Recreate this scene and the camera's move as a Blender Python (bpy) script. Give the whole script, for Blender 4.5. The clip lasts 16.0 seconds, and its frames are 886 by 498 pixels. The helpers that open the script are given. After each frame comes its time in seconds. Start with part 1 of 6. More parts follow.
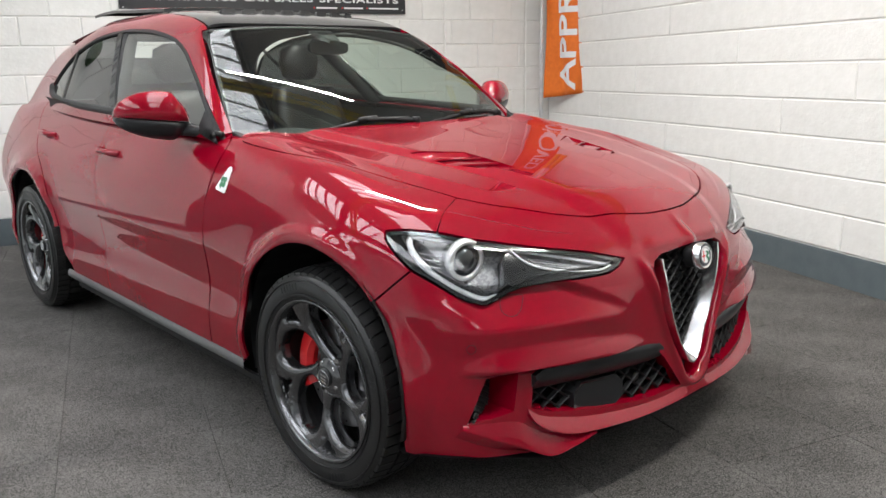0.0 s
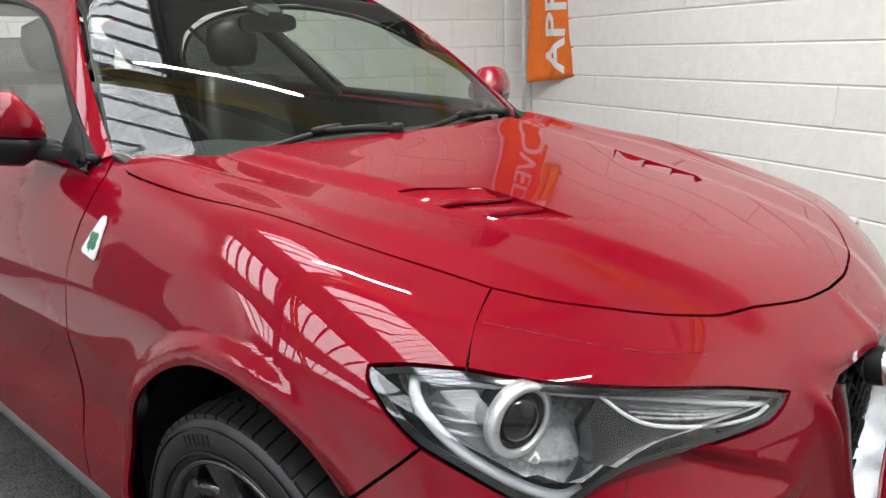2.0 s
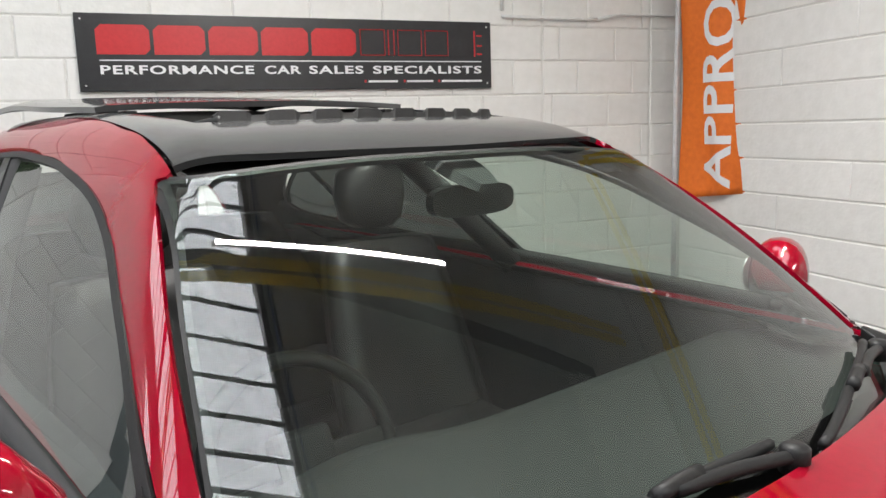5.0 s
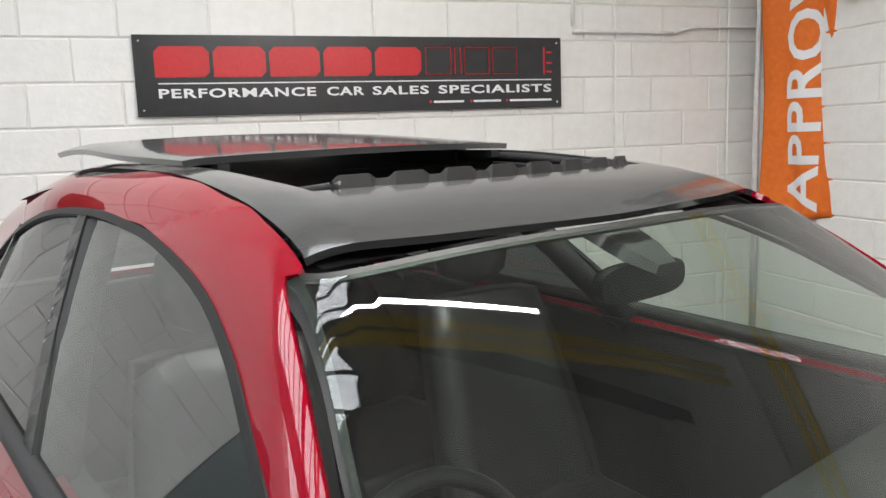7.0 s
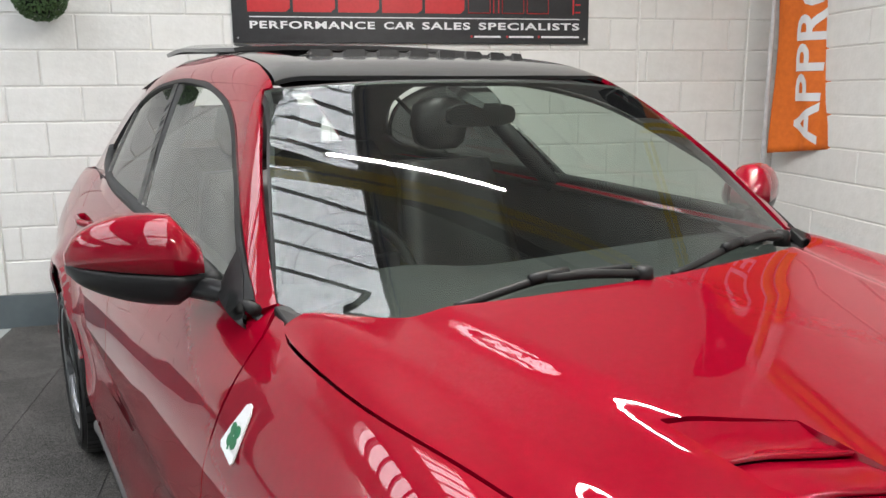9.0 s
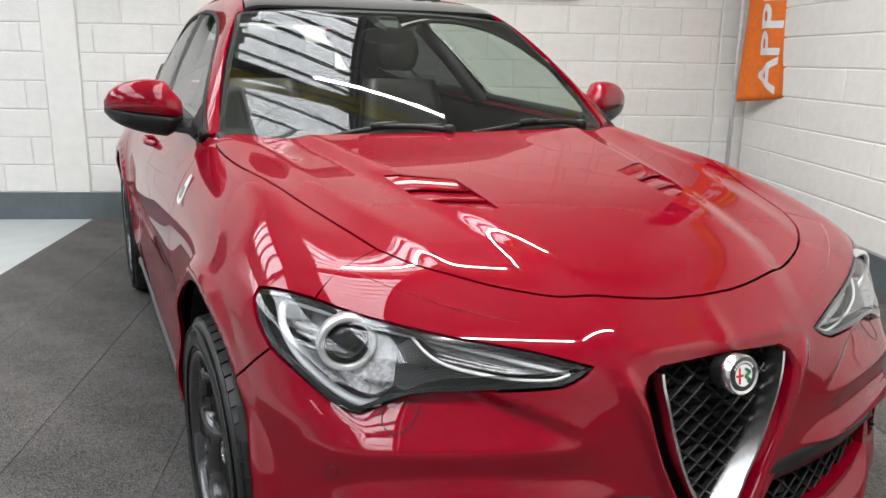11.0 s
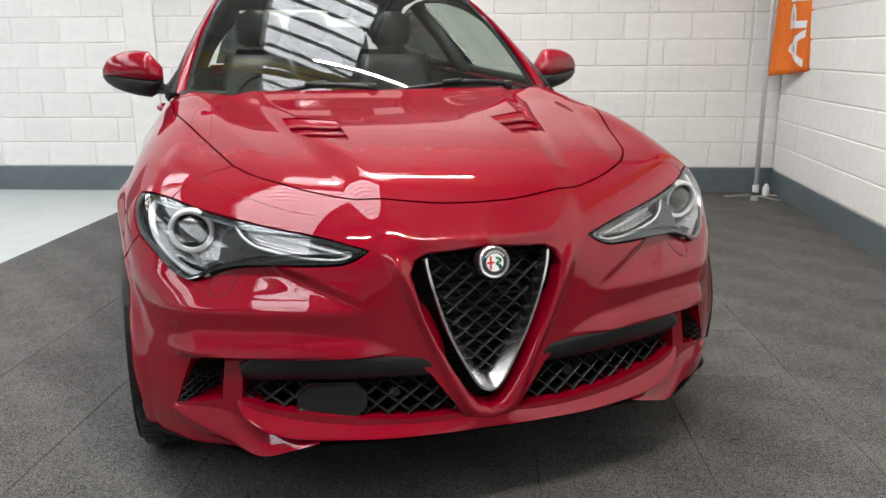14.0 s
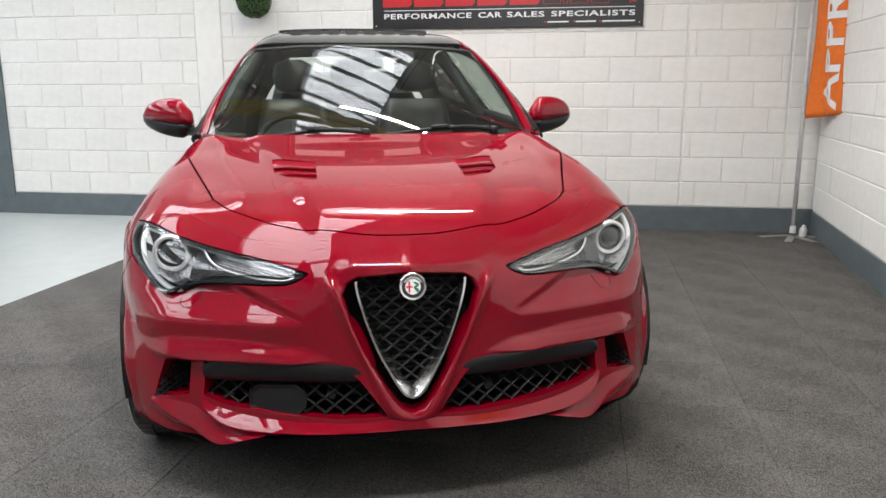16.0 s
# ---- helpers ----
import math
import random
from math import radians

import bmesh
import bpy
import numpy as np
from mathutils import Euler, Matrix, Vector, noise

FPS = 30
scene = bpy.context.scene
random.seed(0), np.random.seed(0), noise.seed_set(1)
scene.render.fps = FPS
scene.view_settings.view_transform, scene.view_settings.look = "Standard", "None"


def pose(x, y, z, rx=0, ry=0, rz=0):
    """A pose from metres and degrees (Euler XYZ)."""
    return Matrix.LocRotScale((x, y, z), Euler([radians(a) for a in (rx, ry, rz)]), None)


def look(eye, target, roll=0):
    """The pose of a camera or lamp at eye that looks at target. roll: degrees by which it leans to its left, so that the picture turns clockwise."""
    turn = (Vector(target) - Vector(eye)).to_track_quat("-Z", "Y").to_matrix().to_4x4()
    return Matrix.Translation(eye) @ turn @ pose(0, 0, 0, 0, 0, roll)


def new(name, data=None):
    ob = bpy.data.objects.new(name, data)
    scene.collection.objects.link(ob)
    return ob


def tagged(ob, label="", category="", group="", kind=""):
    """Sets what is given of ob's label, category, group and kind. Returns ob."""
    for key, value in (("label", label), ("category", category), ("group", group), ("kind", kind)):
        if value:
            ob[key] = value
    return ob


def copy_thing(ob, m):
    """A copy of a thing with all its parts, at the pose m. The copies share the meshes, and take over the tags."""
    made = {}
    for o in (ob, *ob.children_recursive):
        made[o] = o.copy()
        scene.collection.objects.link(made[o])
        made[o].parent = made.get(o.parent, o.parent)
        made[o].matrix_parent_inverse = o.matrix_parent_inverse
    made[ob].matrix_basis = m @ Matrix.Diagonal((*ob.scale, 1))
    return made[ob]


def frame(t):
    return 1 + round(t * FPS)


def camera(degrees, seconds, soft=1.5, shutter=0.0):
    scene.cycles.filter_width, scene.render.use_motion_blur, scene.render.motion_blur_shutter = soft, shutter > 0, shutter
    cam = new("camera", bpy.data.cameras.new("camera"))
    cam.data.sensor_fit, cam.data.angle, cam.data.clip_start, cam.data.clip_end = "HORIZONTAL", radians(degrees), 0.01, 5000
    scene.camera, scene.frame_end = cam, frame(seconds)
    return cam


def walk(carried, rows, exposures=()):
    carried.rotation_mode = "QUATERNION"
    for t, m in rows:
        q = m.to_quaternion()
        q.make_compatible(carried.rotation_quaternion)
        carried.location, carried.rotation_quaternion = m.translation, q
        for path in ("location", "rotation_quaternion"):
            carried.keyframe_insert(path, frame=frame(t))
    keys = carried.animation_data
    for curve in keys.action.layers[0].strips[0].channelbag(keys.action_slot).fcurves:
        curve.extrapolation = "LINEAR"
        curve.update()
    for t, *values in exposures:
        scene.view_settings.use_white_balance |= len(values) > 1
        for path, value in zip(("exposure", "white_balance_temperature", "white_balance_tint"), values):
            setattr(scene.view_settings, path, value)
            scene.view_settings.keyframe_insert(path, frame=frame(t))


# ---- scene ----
from mathutils import geometry

# ---------------------------------------------------------------- camera
cam = camera(59.3, 16.0)
PATH = [
    (0, (-2.097, -1.928, 1.233), (-0.781, -0.49, 0.787), -1.1),
    (0.5, (-1.897, -1.733, 1.222), (-0.582, -0.301, 0.752), -0.7),
    (1, (-1.731, -1.546, 1.229), (-0.401, -0.135, 0.74), -0.7),
    (1.5, (-1.612, -1.298, 1.24), (-0.251, 0.08, 0.741), -0.9),
    (2, (-1.486, -1.112, 1.251), (-0.101, 0.243, 0.753), -1.3),
    (2.5, (-1.302, -0.935, 1.277), (0.109, 0.395, 0.787), -1.2),
    (3, (-1.193, -0.756, 1.275), (0.223, 0.579, 0.811), -1.5),
    (3.5, (-1.165, -0.534, 1.344), (0.241, 0.819, 0.905), -1.1),
    (4, (-1.106, -0.342, 1.383), (0.266, 1.062, 0.997), -1.4),
    (4.3, (-1.045, -0.215, 1.422), (0.306, 1.217, 1.065), -1.3),
    (4.7, (-1.009, -0.072, 1.461), (0.316, 1.392, 1.137), -1.5),
    (5, (-1.011, 0.048, 1.476), (0.295, 1.531, 1.174), -1.8),
    (5.2, (-1.021, 0.136, 1.501), (0.279, 1.628, 1.211), -1.8),
    (7.3, (-0.987, 0.374, 1.577), (0.233, 1.931, 1.284), -2.3),
    (7.5, (-1.023, 0.283, 1.541), (0.177, 1.854, 1.234), -2.3),
    (7.9, (-1.053, 0.051, 1.488), (0.105, 1.647, 1.157), -1.8),
    (8.3, (-1.07, -0.197, 1.453), (0.034, 1.433, 1.099), -1.2),
    (8.7, (-1.131, -0.438, 1.411), (-0.081, 1.223, 1.04), -1.0),
    (9, (-1.169, -0.626, 1.4), (-0.156, 1.054, 1.01), -0.6),
    (9.5, (-1.167, -0.948, 1.355), (-0.218, 0.763, 0.939), -0.1),
    (9.7, (-1.17, -1.084, 1.348), (-0.238, 0.633, 0.916), 0.3),
    (11.8, (-1.089, -2.113, 1.222), (-0.325, -0.33, 0.733), 0.2),
    (12, (-1.083, -2.174, 1.217), (-0.336, -0.384, 0.729), -0.1),
    (12.5, (-1.068, -2.347, 1.208), (-0.362, -0.539, 0.723), -0.5),
    (13, (-0.968, -2.44, 1.207), (-0.306, -0.614, 0.727), -0.8),
    (13.5, (-0.764, -2.512, 1.197), (-0.16, -0.668, 0.711), -0.6),
    (14, (-0.622, -2.491, 1.175), (-0.082, -0.63, 0.682), -0.3),
    (14.5, (-0.447, -2.436, 1.167), (0.015, -0.553, 0.674), -0.2),
    (15, (-0.306, -2.581, 1.198), (0.091, -0.68, 0.723), -0.1),
    (15.5, (-0.245, -2.743, 1.228), (0.105, -0.824, 0.785), -0.3),
    (16, (-0.265, -2.897, 1.234), (0.057, -0.966, 0.824), -0.2),
]
EXPOSURE = [(0.0, -0.25), (1.5, -0.30), (2.5, -0.42), (4.2, -0.42), (5.0, -0.32), (8.0, -0.32), (9.5, -0.36), (12.0, -0.26), (16.0, -0.26)]
walk(cam, [(t, look(eye, target, roll)) for t, eye, target, roll in PATH], EXPOSURE)

# ---------------------------------------------------------------- world, light
world = bpy.data.worlds.new("sky")
scene.world = world
world.use_nodes = True
wn = world.node_tree.nodes
sky = wn.new("ShaderNodeTexSky")
sky.sky_type, sky.sun_disc = "NISHITA", False
sky.sun_elevation, sky.sun_rotation = radians(40), radians(200)
world.node_tree.links.new(sky.outputs[0], wn["Background"].inputs[0])
wn["Background"].inputs[1].default_value = 0.12

# The room's axes: its origin is the corner of the two walls, x along the back wall, y outward through it.
ROOM = pose(3.944, 3.095, 0, 0, 0, -19.3)


def lamp(name, m, w, h, power, colour=(1, 1, 1)):
    data = bpy.data.lights.new(name, "AREA")
    data.shape, data.size, data.size_y, data.energy, data.color = "RECTANGLE", w, h, power, colour
    ob = new(name, data)
    ob.matrix_world = m
    return ob


# the roof's axes: its frames run a little aslant to the walls
ROOF = ROOM @ pose(-3.66, -2.90, 0, 0, 0, -9)
# daylight through the three strips of skylights: middle, width, strength
STRIPS = ((0.0, 1.34, 390), (-3.3, 2.0, 360), (-7.0, 2.2, 380))
for x, w, strong in STRIPS:
    lamp("skylight", ROOF @ pose(x, -3.8, 4.93), w, 11.6, strong * w, (0.98, 0.985, 1.0))
# the lit tubes hung over the car and on the wall
TUBES = ((ROOM @ pose(-2.74, -2.945, 3.2, 0, 0, 5), 1.26), (ROOM @ pose(-2.2, -6.3, 3.4, 0, 0, 5), 1.5))
for m, n in TUBES:
    lamp("tube_glow", m @ pose(0, 0, -0.012), n - 0.06, 0.02, 100, (1.0, 0.97, 0.92))


# ---------------------------------------------------------------- materials
def material(name, colour=(0.5, 0.5, 0.5), rough=0.5, metal=0.0, **more):
    m = bpy.data.materials.new(name)
    m.use_nodes = True
    n = m.node_tree.nodes
    p = n["Principled BSDF"]
    p.inputs["Base Color"].default_value = (*colour, 1)
    p.inputs["Roughness"].default_value = rough
    p.inputs["Metallic"].default_value = metal
    for key, value in more.items():
        p.inputs[key.replace("_", " ")].default_value = value
    return m


def vary(m, scale, low, high, detail=6, spread=(0.35, 0.65), rough=None, bump=0.0, bump_scale=None, dist=0.001, coords="Object", stretch=None, each=0.0, coarse=14, fine=0.6):
    """Noise over a material: base colour between two, roughness between two, relief; each: how far pieces differ."""
    t = m.node_tree
    n, link = t.nodes, t.links.new
    p = n["Principled BSDF"]
    co = n.new("ShaderNodeTexCoord").outputs[coords]
    if stretch:
        mp = n.new("ShaderNodeMapping")
        mp.inputs["Scale"].default_value = stretch
        link(co, mp.inputs[0])
        co = mp.outputs[0]
    a = n.new("ShaderNodeTexNoise")
    a.inputs["Scale"].default_value, a.inputs["Detail"].default_value = scale, detail
    link(co, a.inputs["Vector"])
    b = n.new("ShaderNodeTexNoise")
    b.inputs["Scale"].default_value, b.inputs["Detail"].default_value = scale / coarse, 3
    link(co, b.inputs["Vector"])
    mix = n.new("ShaderNodeMath")
    mix.operation = "MULTIPLY_ADD"
    mix.inputs[1].default_value = fine
    half = n.new("ShaderNodeMath")
    half.operation = "MULTIPLY"
    half.inputs[1].default_value = 1 - fine
    link(b.outputs[0], half.inputs[0])
    link(a.outputs[0], mix.inputs[0])
    link(half.outputs[0], mix.inputs[2])
    ramp = n.new("ShaderNodeValToRGB")
    ramp.color_ramp.elements[0].position, ramp.color_ramp.elements[1].position = spread
    ramp.color_ramp.elements[0].color, ramp.color_ramp.elements[1].color = (*low, 1), (*high, 1)
    link(mix.outputs[0], ramp.inputs[0])
    colour = ramp.outputs[0]
    if each:
        info = n.new("ShaderNodeObjectInfo")
        hsv = n.new("ShaderNodeHueSaturation")
        mr = n.new("ShaderNodeMapRange")
        mr.inputs[3].default_value, mr.inputs[4].default_value = 1 - each, 1 + each
        link(info.outputs["Random"], mr.inputs[0])
        link(mr.outputs[0], hsv.inputs["Value"])
        link(colour, hsv.inputs["Color"])
        colour = hsv.outputs[0]
    link(colour, p.inputs["Base Color"])
    if rough:
        mr = n.new("ShaderNodeMapRange")
        mr.inputs[3].default_value, mr.inputs[4].default_value = rough
        link(mix.outputs[0], mr.inputs[0])
        link(mr.outputs[0], p.inputs["Roughness"])
    if bump:
        c = n.new("ShaderNodeTexNoise")
        c.inputs["Scale"].default_value, c.inputs["Detail"].default_value = bump_scale or scale, 5
        link(co, c.inputs["Vector"])
        bp = n.new("ShaderNodeBump")
        bp.inputs["Strength"].default_value, bp.inputs["Distance"].default_value = bump, dist
        link(c.outputs[0], bp.inputs["Height"])
        link(bp.outputs[0], p.inputs["Normal"])
    return m


PAINT = vary(material("red_metallic_paint", (0.2, 0.001, 0.009), 0.5, 0.12, Coat_Weight=1.0, Coat_Roughness=0.0, Coat_IOR=1.56, Specular_IOR_Level=0.0),
             900, (0.195, 0.0003, 0.0092), (0.24, 0.0004, 0.0120), spread=(0.3, 0.7))
BLACK_GLOSS = material("black_gloss", (0.006, 0.006, 0.007), 0.12, 0.0, Coat_Weight=0.6)
BLACK = vary(material("black_plastic", (0.010, 0.010, 0.011), 0.5, Specular_IOR_Level=0.3), 300, (0.007, 0.007, 0.0075), (0.013, 0.013, 0.0135), bump=0.25, bump_scale=900, dist=0.0004)
SATIN = vary(material("satin_dark_plastic", (0.011, 0.0115, 0.0125), 0.32, Specular_IOR_Level=0.35), 200, (0.009, 0.0095, 0.0105), (0.014, 0.0145, 0.016))
# near-black colour that stands for the shade deep inside openings and holes
CAVITY_SHADE = material("cavity_shade", (0.004, 0.004, 0.004), 0.9)
CHROME = vary(material("satin_chrome", (0.75, 0.75, 0.76), 0.22, 1.0), 60, (0.70, 0.70, 0.71), (0.80, 0.80, 0.81), rough=(0.16, 0.28))
BRIGHT = vary(material("bright_reflector", (0.86, 0.87, 0.88), 0.3, 0.85), 70, (0.80, 0.81, 0.82), (0.90, 0.91, 0.92), rough=(0.18, 0.42))
LAMP_GREY = vary(material("grey_lamp_housing", (0.5, 0.5, 0.51), 0.3, 0.3), 90, (0.44, 0.44, 0.45), (0.56, 0.56, 0.57), rough=(0.2, 0.36))
LAMP_MASK = vary(material("smooth_black_lamp_mask", (0.02, 0.02, 0.021), 0.18, 0.0, Coat_Weight=0.3), 60, (0.016, 0.016, 0.017), (0.026, 0.026, 0.027))
LATTICE = vary(material("dark_lattice_plastic", (0.012, 0.0125, 0.0135), 0.45, Specular_IOR_Level=0.25), 120, (0.009, 0.0094, 0.0102), (0.015, 0.0155, 0.0165))
GUIDE = material("frosted_light_guide", (0.72, 0.73, 0.74), 0.2, 0.0, Coat_Weight=0.6)
SILVER = material("satin_silver", (0.82, 0.82, 0.83), 0.3, 0.75)
GUNMETAL = vary(material("dark_burnished_alloy", (0.11, 0.11, 0.115), 0.2, 0.9, Coat_Weight=0.6), 40, (0.09, 0.09, 0.094), (0.13, 0.13, 0.135))
RUBBER = vary(material("tyre_rubber", (0.014, 0.014, 0.014), 0.4, Specular_IOR_Level=0.5), 90, (0.008, 0.008, 0.008), (0.014, 0.014, 0.014), bump=0.15, bump_scale=500, dist=0.0005)
CALIPER = material("red_caliper_enamel", (0.55, 0.008, 0.012), 0.25, 0.0, Coat_Weight=0.6)
STEEL = vary(material("machined_disc_steel", (0.45, 0.45, 0.45), 0.35, 1.0), 120, (0.32, 0.32, 0.32), (0.5, 0.5, 0.5), stretch=(1, 8, 8))
SKIRT = vary(material("grey_sill_skirt", (0.12, 0.12, 0.12), 0.5), 120, (0.10, 0.10, 0.10), (0.135, 0.135, 0.135))
LEATHER = vary(material("black_leather", (0.02, 0.02, 0.021), 0.5), 120, (0.009, 0.009, 0.0095), (0.012, 0.012, 0.0125), bump=0.08, bump_scale=400, dist=0.0004)
CABIN = vary(material("dark_cabin_trim", (0.03, 0.03, 0.032), 0.65), 150, (0.015, 0.015, 0.016), (0.019, 0.019, 0.02), bump=0.06, bump_scale=600, dist=0.0003)
LINING = vary(material("pale_headlining", (0.22, 0.22, 0.215), 0.9), 300, (0.19, 0.19, 0.185), (0.25, 0.25, 0.245))
WHITE_MARK = material("white_mark", (0.8, 0.8, 0.8), 0.35, 0.0, Coat_Weight=0.5)
GREEN_MARK = material("green_mark", (0.01, 0.16, 0.06), 0.3, 0.0, Coat_Weight=0.5)
RED_MARK = material("red_mark", (0.6, 0.015, 0.02), 0.4)
DARK_MARK = material("dark_mark", (0.02, 0.02, 0.03), 0.4)


def glass(name, tint, sheer, dust=0.0):
    """Thin clear glass: tinted see-through, a film of dust, and a mirror-like sheen that grows at a slant."""
    m = bpy.data.materials.new(name)
    m.use_nodes = True
    n, link = m.node_tree.nodes, m.node_tree.links.new
    n.clear()
    out, mix = n.new("ShaderNodeOutputMaterial"), n.new("ShaderNodeMixShader")
    clear, sheen = n.new("ShaderNodeBsdfTransparent"), n.new("ShaderNodeBsdfGlossy")
    clear.inputs[0].default_value = (*tint, 1)
    sheen.inputs["Roughness"].default_value = 0.0
    edge, power, gain = n.new("ShaderNodeLayerWeight"), n.new("ShaderNodeMath"), n.new("ShaderNodeMath")
    edge.inputs["Blend"].default_value = 0.5
    power.operation, power.inputs[1].default_value = "POWER", 5.0
    gain.operation, gain.inputs[1].default_value, gain.inputs[2].default_value = "MULTIPLY_ADD", 1 - sheer, sheer
    link(edge.outputs["Facing"], power.inputs[0])
    link(power.outputs[0], gain.inputs[0])
    link(gain.outputs[0], mix.inputs[0])
    film, dull, specks, spread = n.new("ShaderNodeMixShader"), n.new("ShaderNodeBsdfDiffuse"), n.new("ShaderNodeTexNoise"), n.new("ShaderNodeMapRange")
    dull.inputs[0].default_value = (0.75, 0.77, 0.75, 1)
    specks.inputs["Scale"].default_value, specks.inputs["Detail"].default_value = 9.0, 8.0
    spread.inputs[1].default_value, spread.inputs[2].default_value = 0.3, 0.7
    spread.inputs[3].default_value, spread.inputs[4].default_value = dust * 0.75, dust * 1.25
    link(n.new("ShaderNodeTexCoord").outputs["Object"], specks.inputs["Vector"])
    link(specks.outputs[0], spread.inputs[0])
    link(spread.outputs[0], film.inputs[0])
    link(clear.outputs[0], film.inputs[1])
    link(dull.outputs[0], film.inputs[2])
    link(film.outputs[0], mix.inputs[1])
    link(sheen.outputs[0], mix.inputs[2])
    link(mix.outputs[0], out.inputs[0])
    return m


SCREEN_GLASS = glass("windscreen_glass", (0.74, 0.83, 0.775), 0.078, 0.003)
SIDE_GLASS = glass("side_window_glass", (0.86, 0.93, 0.88), 0.20, 0.003)
DARK_GLASS = glass("privacy_glass", (0.10, 0.11, 0.11), 0.13)
LENS_GLASS = glass("headlight_lens", (0.93, 0.95, 0.96), 0.09)
ROOF_GLASS = material("black_roof_glass", (0.04, 0.04, 0.041), 0.12, 0.0, Coat_Weight=0.35, Coat_Roughness=0.06, Coat_IOR=1.45)


# ---------------------------------------------------------------- mesh helpers
def finish(name, mesh, mat, parent=None, label="", smooth=False):
    if mat:
        mesh.materials.append(mat)
    if smooth:
        mesh.polygons.foreach_set("use_smooth", [True] * len(mesh.polygons))
    ob = new(name, mesh)
    if parent:
        ob.parent = parent
    if label:
        tagged(ob, label)
    return ob


def part(name, bm, mat, parent=None, label="", smooth=False, sharp=None):
    """Links a bmesh as one mesh object under a thing or a part."""
    bmesh.ops.recalc_face_normals(bm, faces=bm.faces)
    mesh = bpy.data.meshes.new(name)
    bm.to_mesh(mesh)
    bm.free()
    ob = finish(name, mesh, mat, parent, label, smooth or sharp is not None)
    if sharp is not None:
        mesh.set_sharp_from_angle(angle=radians(sharp))
    return ob


def thing(name, label, category, group="", m=None):
    ob = new(name)
    ob.empty_display_size = 0.1
    if m is not None:
        ob.matrix_world = m
    return tagged(ob, label, category, group)


def add_box(bm, lo, hi, bevel=0.0, m=None, segments=2):
    mid, size = (Vector(lo) + Vector(hi)) / 2, Vector(hi) - Vector(lo)
    made = bmesh.ops.create_cube(bm, size=1, matrix=(m or Matrix()) @ Matrix.Translation(mid) @ Matrix.Diagonal((*size, 1)))
    if bevel:
        edges = list({e for v in made["verts"] for e in v.link_edges})
        bmesh.ops.bevel(bm, geom=edges, offset=bevel, segments=segments, profile=0.5, affect="EDGES")
    return bm


def box(lo, hi, bevel=0.0, m=None, segments=2):
    return add_box(bmesh.new(), lo, hi, bevel, m, segments)


def add_lathe(bm, profile, steps=48, m=None, close=False):
    """Turns (radius, height) pairs round z."""
    m = m or Matrix()
    rings = []
    for r, h in profile:
        rings.append([bm.verts.new(m @ Vector((r * math.cos(2 * math.pi * k / steps), r * math.sin(2 * math.pi * k / steps), h))) for k in range(steps)])
    pairs = list(zip(rings, rings[1:]))
    if close:
        pairs.append((rings[-1], rings[0]))
    for a, b in pairs:
        for k in range(steps):
            j = (k + 1) % steps
            bm.faces.new((a[k], a[j], b[j], b[k]))
    return rings


def lathe(profile, steps=48, m=None, close=False, caps=True):
    bm = bmesh.new()
    rings = add_lathe(bm, profile, steps, m, close)
    if caps and not close:
        for r in (rings[0], rings[-1]):
            bm.faces.new(r)
    return bm


def add_tube(bm, points, radius, steps=8, closed=False):
    """A round bar along points; radius a number, or one for each point."""
    pts = [Vector(p) for p in points]
    n = len(pts)
    radii = [radius] * n if isinstance(radius, (int, float)) else radius
    rings, side = [], None
    for i, p in enumerate(pts):
        a, b = (pts[(i - 1) % n], pts[(i + 1) % n]) if closed else (pts[max(i - 1, 0)], pts[min(i + 1, n - 1)])
        d = (b - a).normalized()
        side = d.cross(Vector((0, 0, 1)) if abs(d.z) < 0.9 else Vector((1, 0, 0))).normalized() if side is None else (side - d * side.dot(d)).normalized()
        up = d.cross(side)
        rings.append([bm.verts.new(p + radii[i] * (math.cos(t) * side + math.sin(t) * up)) for t in (2 * math.pi * k / steps for k in range(steps))])
    for a, b in list(zip(rings, rings[1:])) + ([(rings[-1], rings[0])] if closed else []):
        for k in range(steps):
            j = (k + 1) % steps
            bm.faces.new((a[k], a[j], b[j], b[k]))
    if not closed:
        bm.faces.new(rings[0])
        bm.faces.new(rings[-1])
    return bm


def tube(points, radius, steps=8, closed=False):
    return add_tube(bmesh.new(), points, radius, steps, closed)


def add_prism(bm, outline, depth, m=None, bevel=0.0):
    """A flat outline in x and y, with that depth along z."""
    m = m or Matrix()
    low = [bm.verts.new(m @ Vector((x, y, 0))) for x, y in outline]
    face = bm.faces.new(low)
    made = bmesh.ops.extrude_face_region(bm, geom=[face])
    top = [g for g in made["geom"] if isinstance(g, bmesh.types.BMVert)]
    bmesh.ops.translate(bm, verts=top, vec=m.to_3x3() @ Vector((0, 0, depth)))
    return bm


def prism(outline, depth, m=None):
    return add_prism(bmesh.new(), outline, depth, m)


def soft(ob, width=0.004, segments=2):
    b = ob.modifiers.new("bevel", "BEVEL")
    b.width, b.segments, b.limit_method, b.angle_limit = width, segments, "ANGLE", radians(35)
    return ob


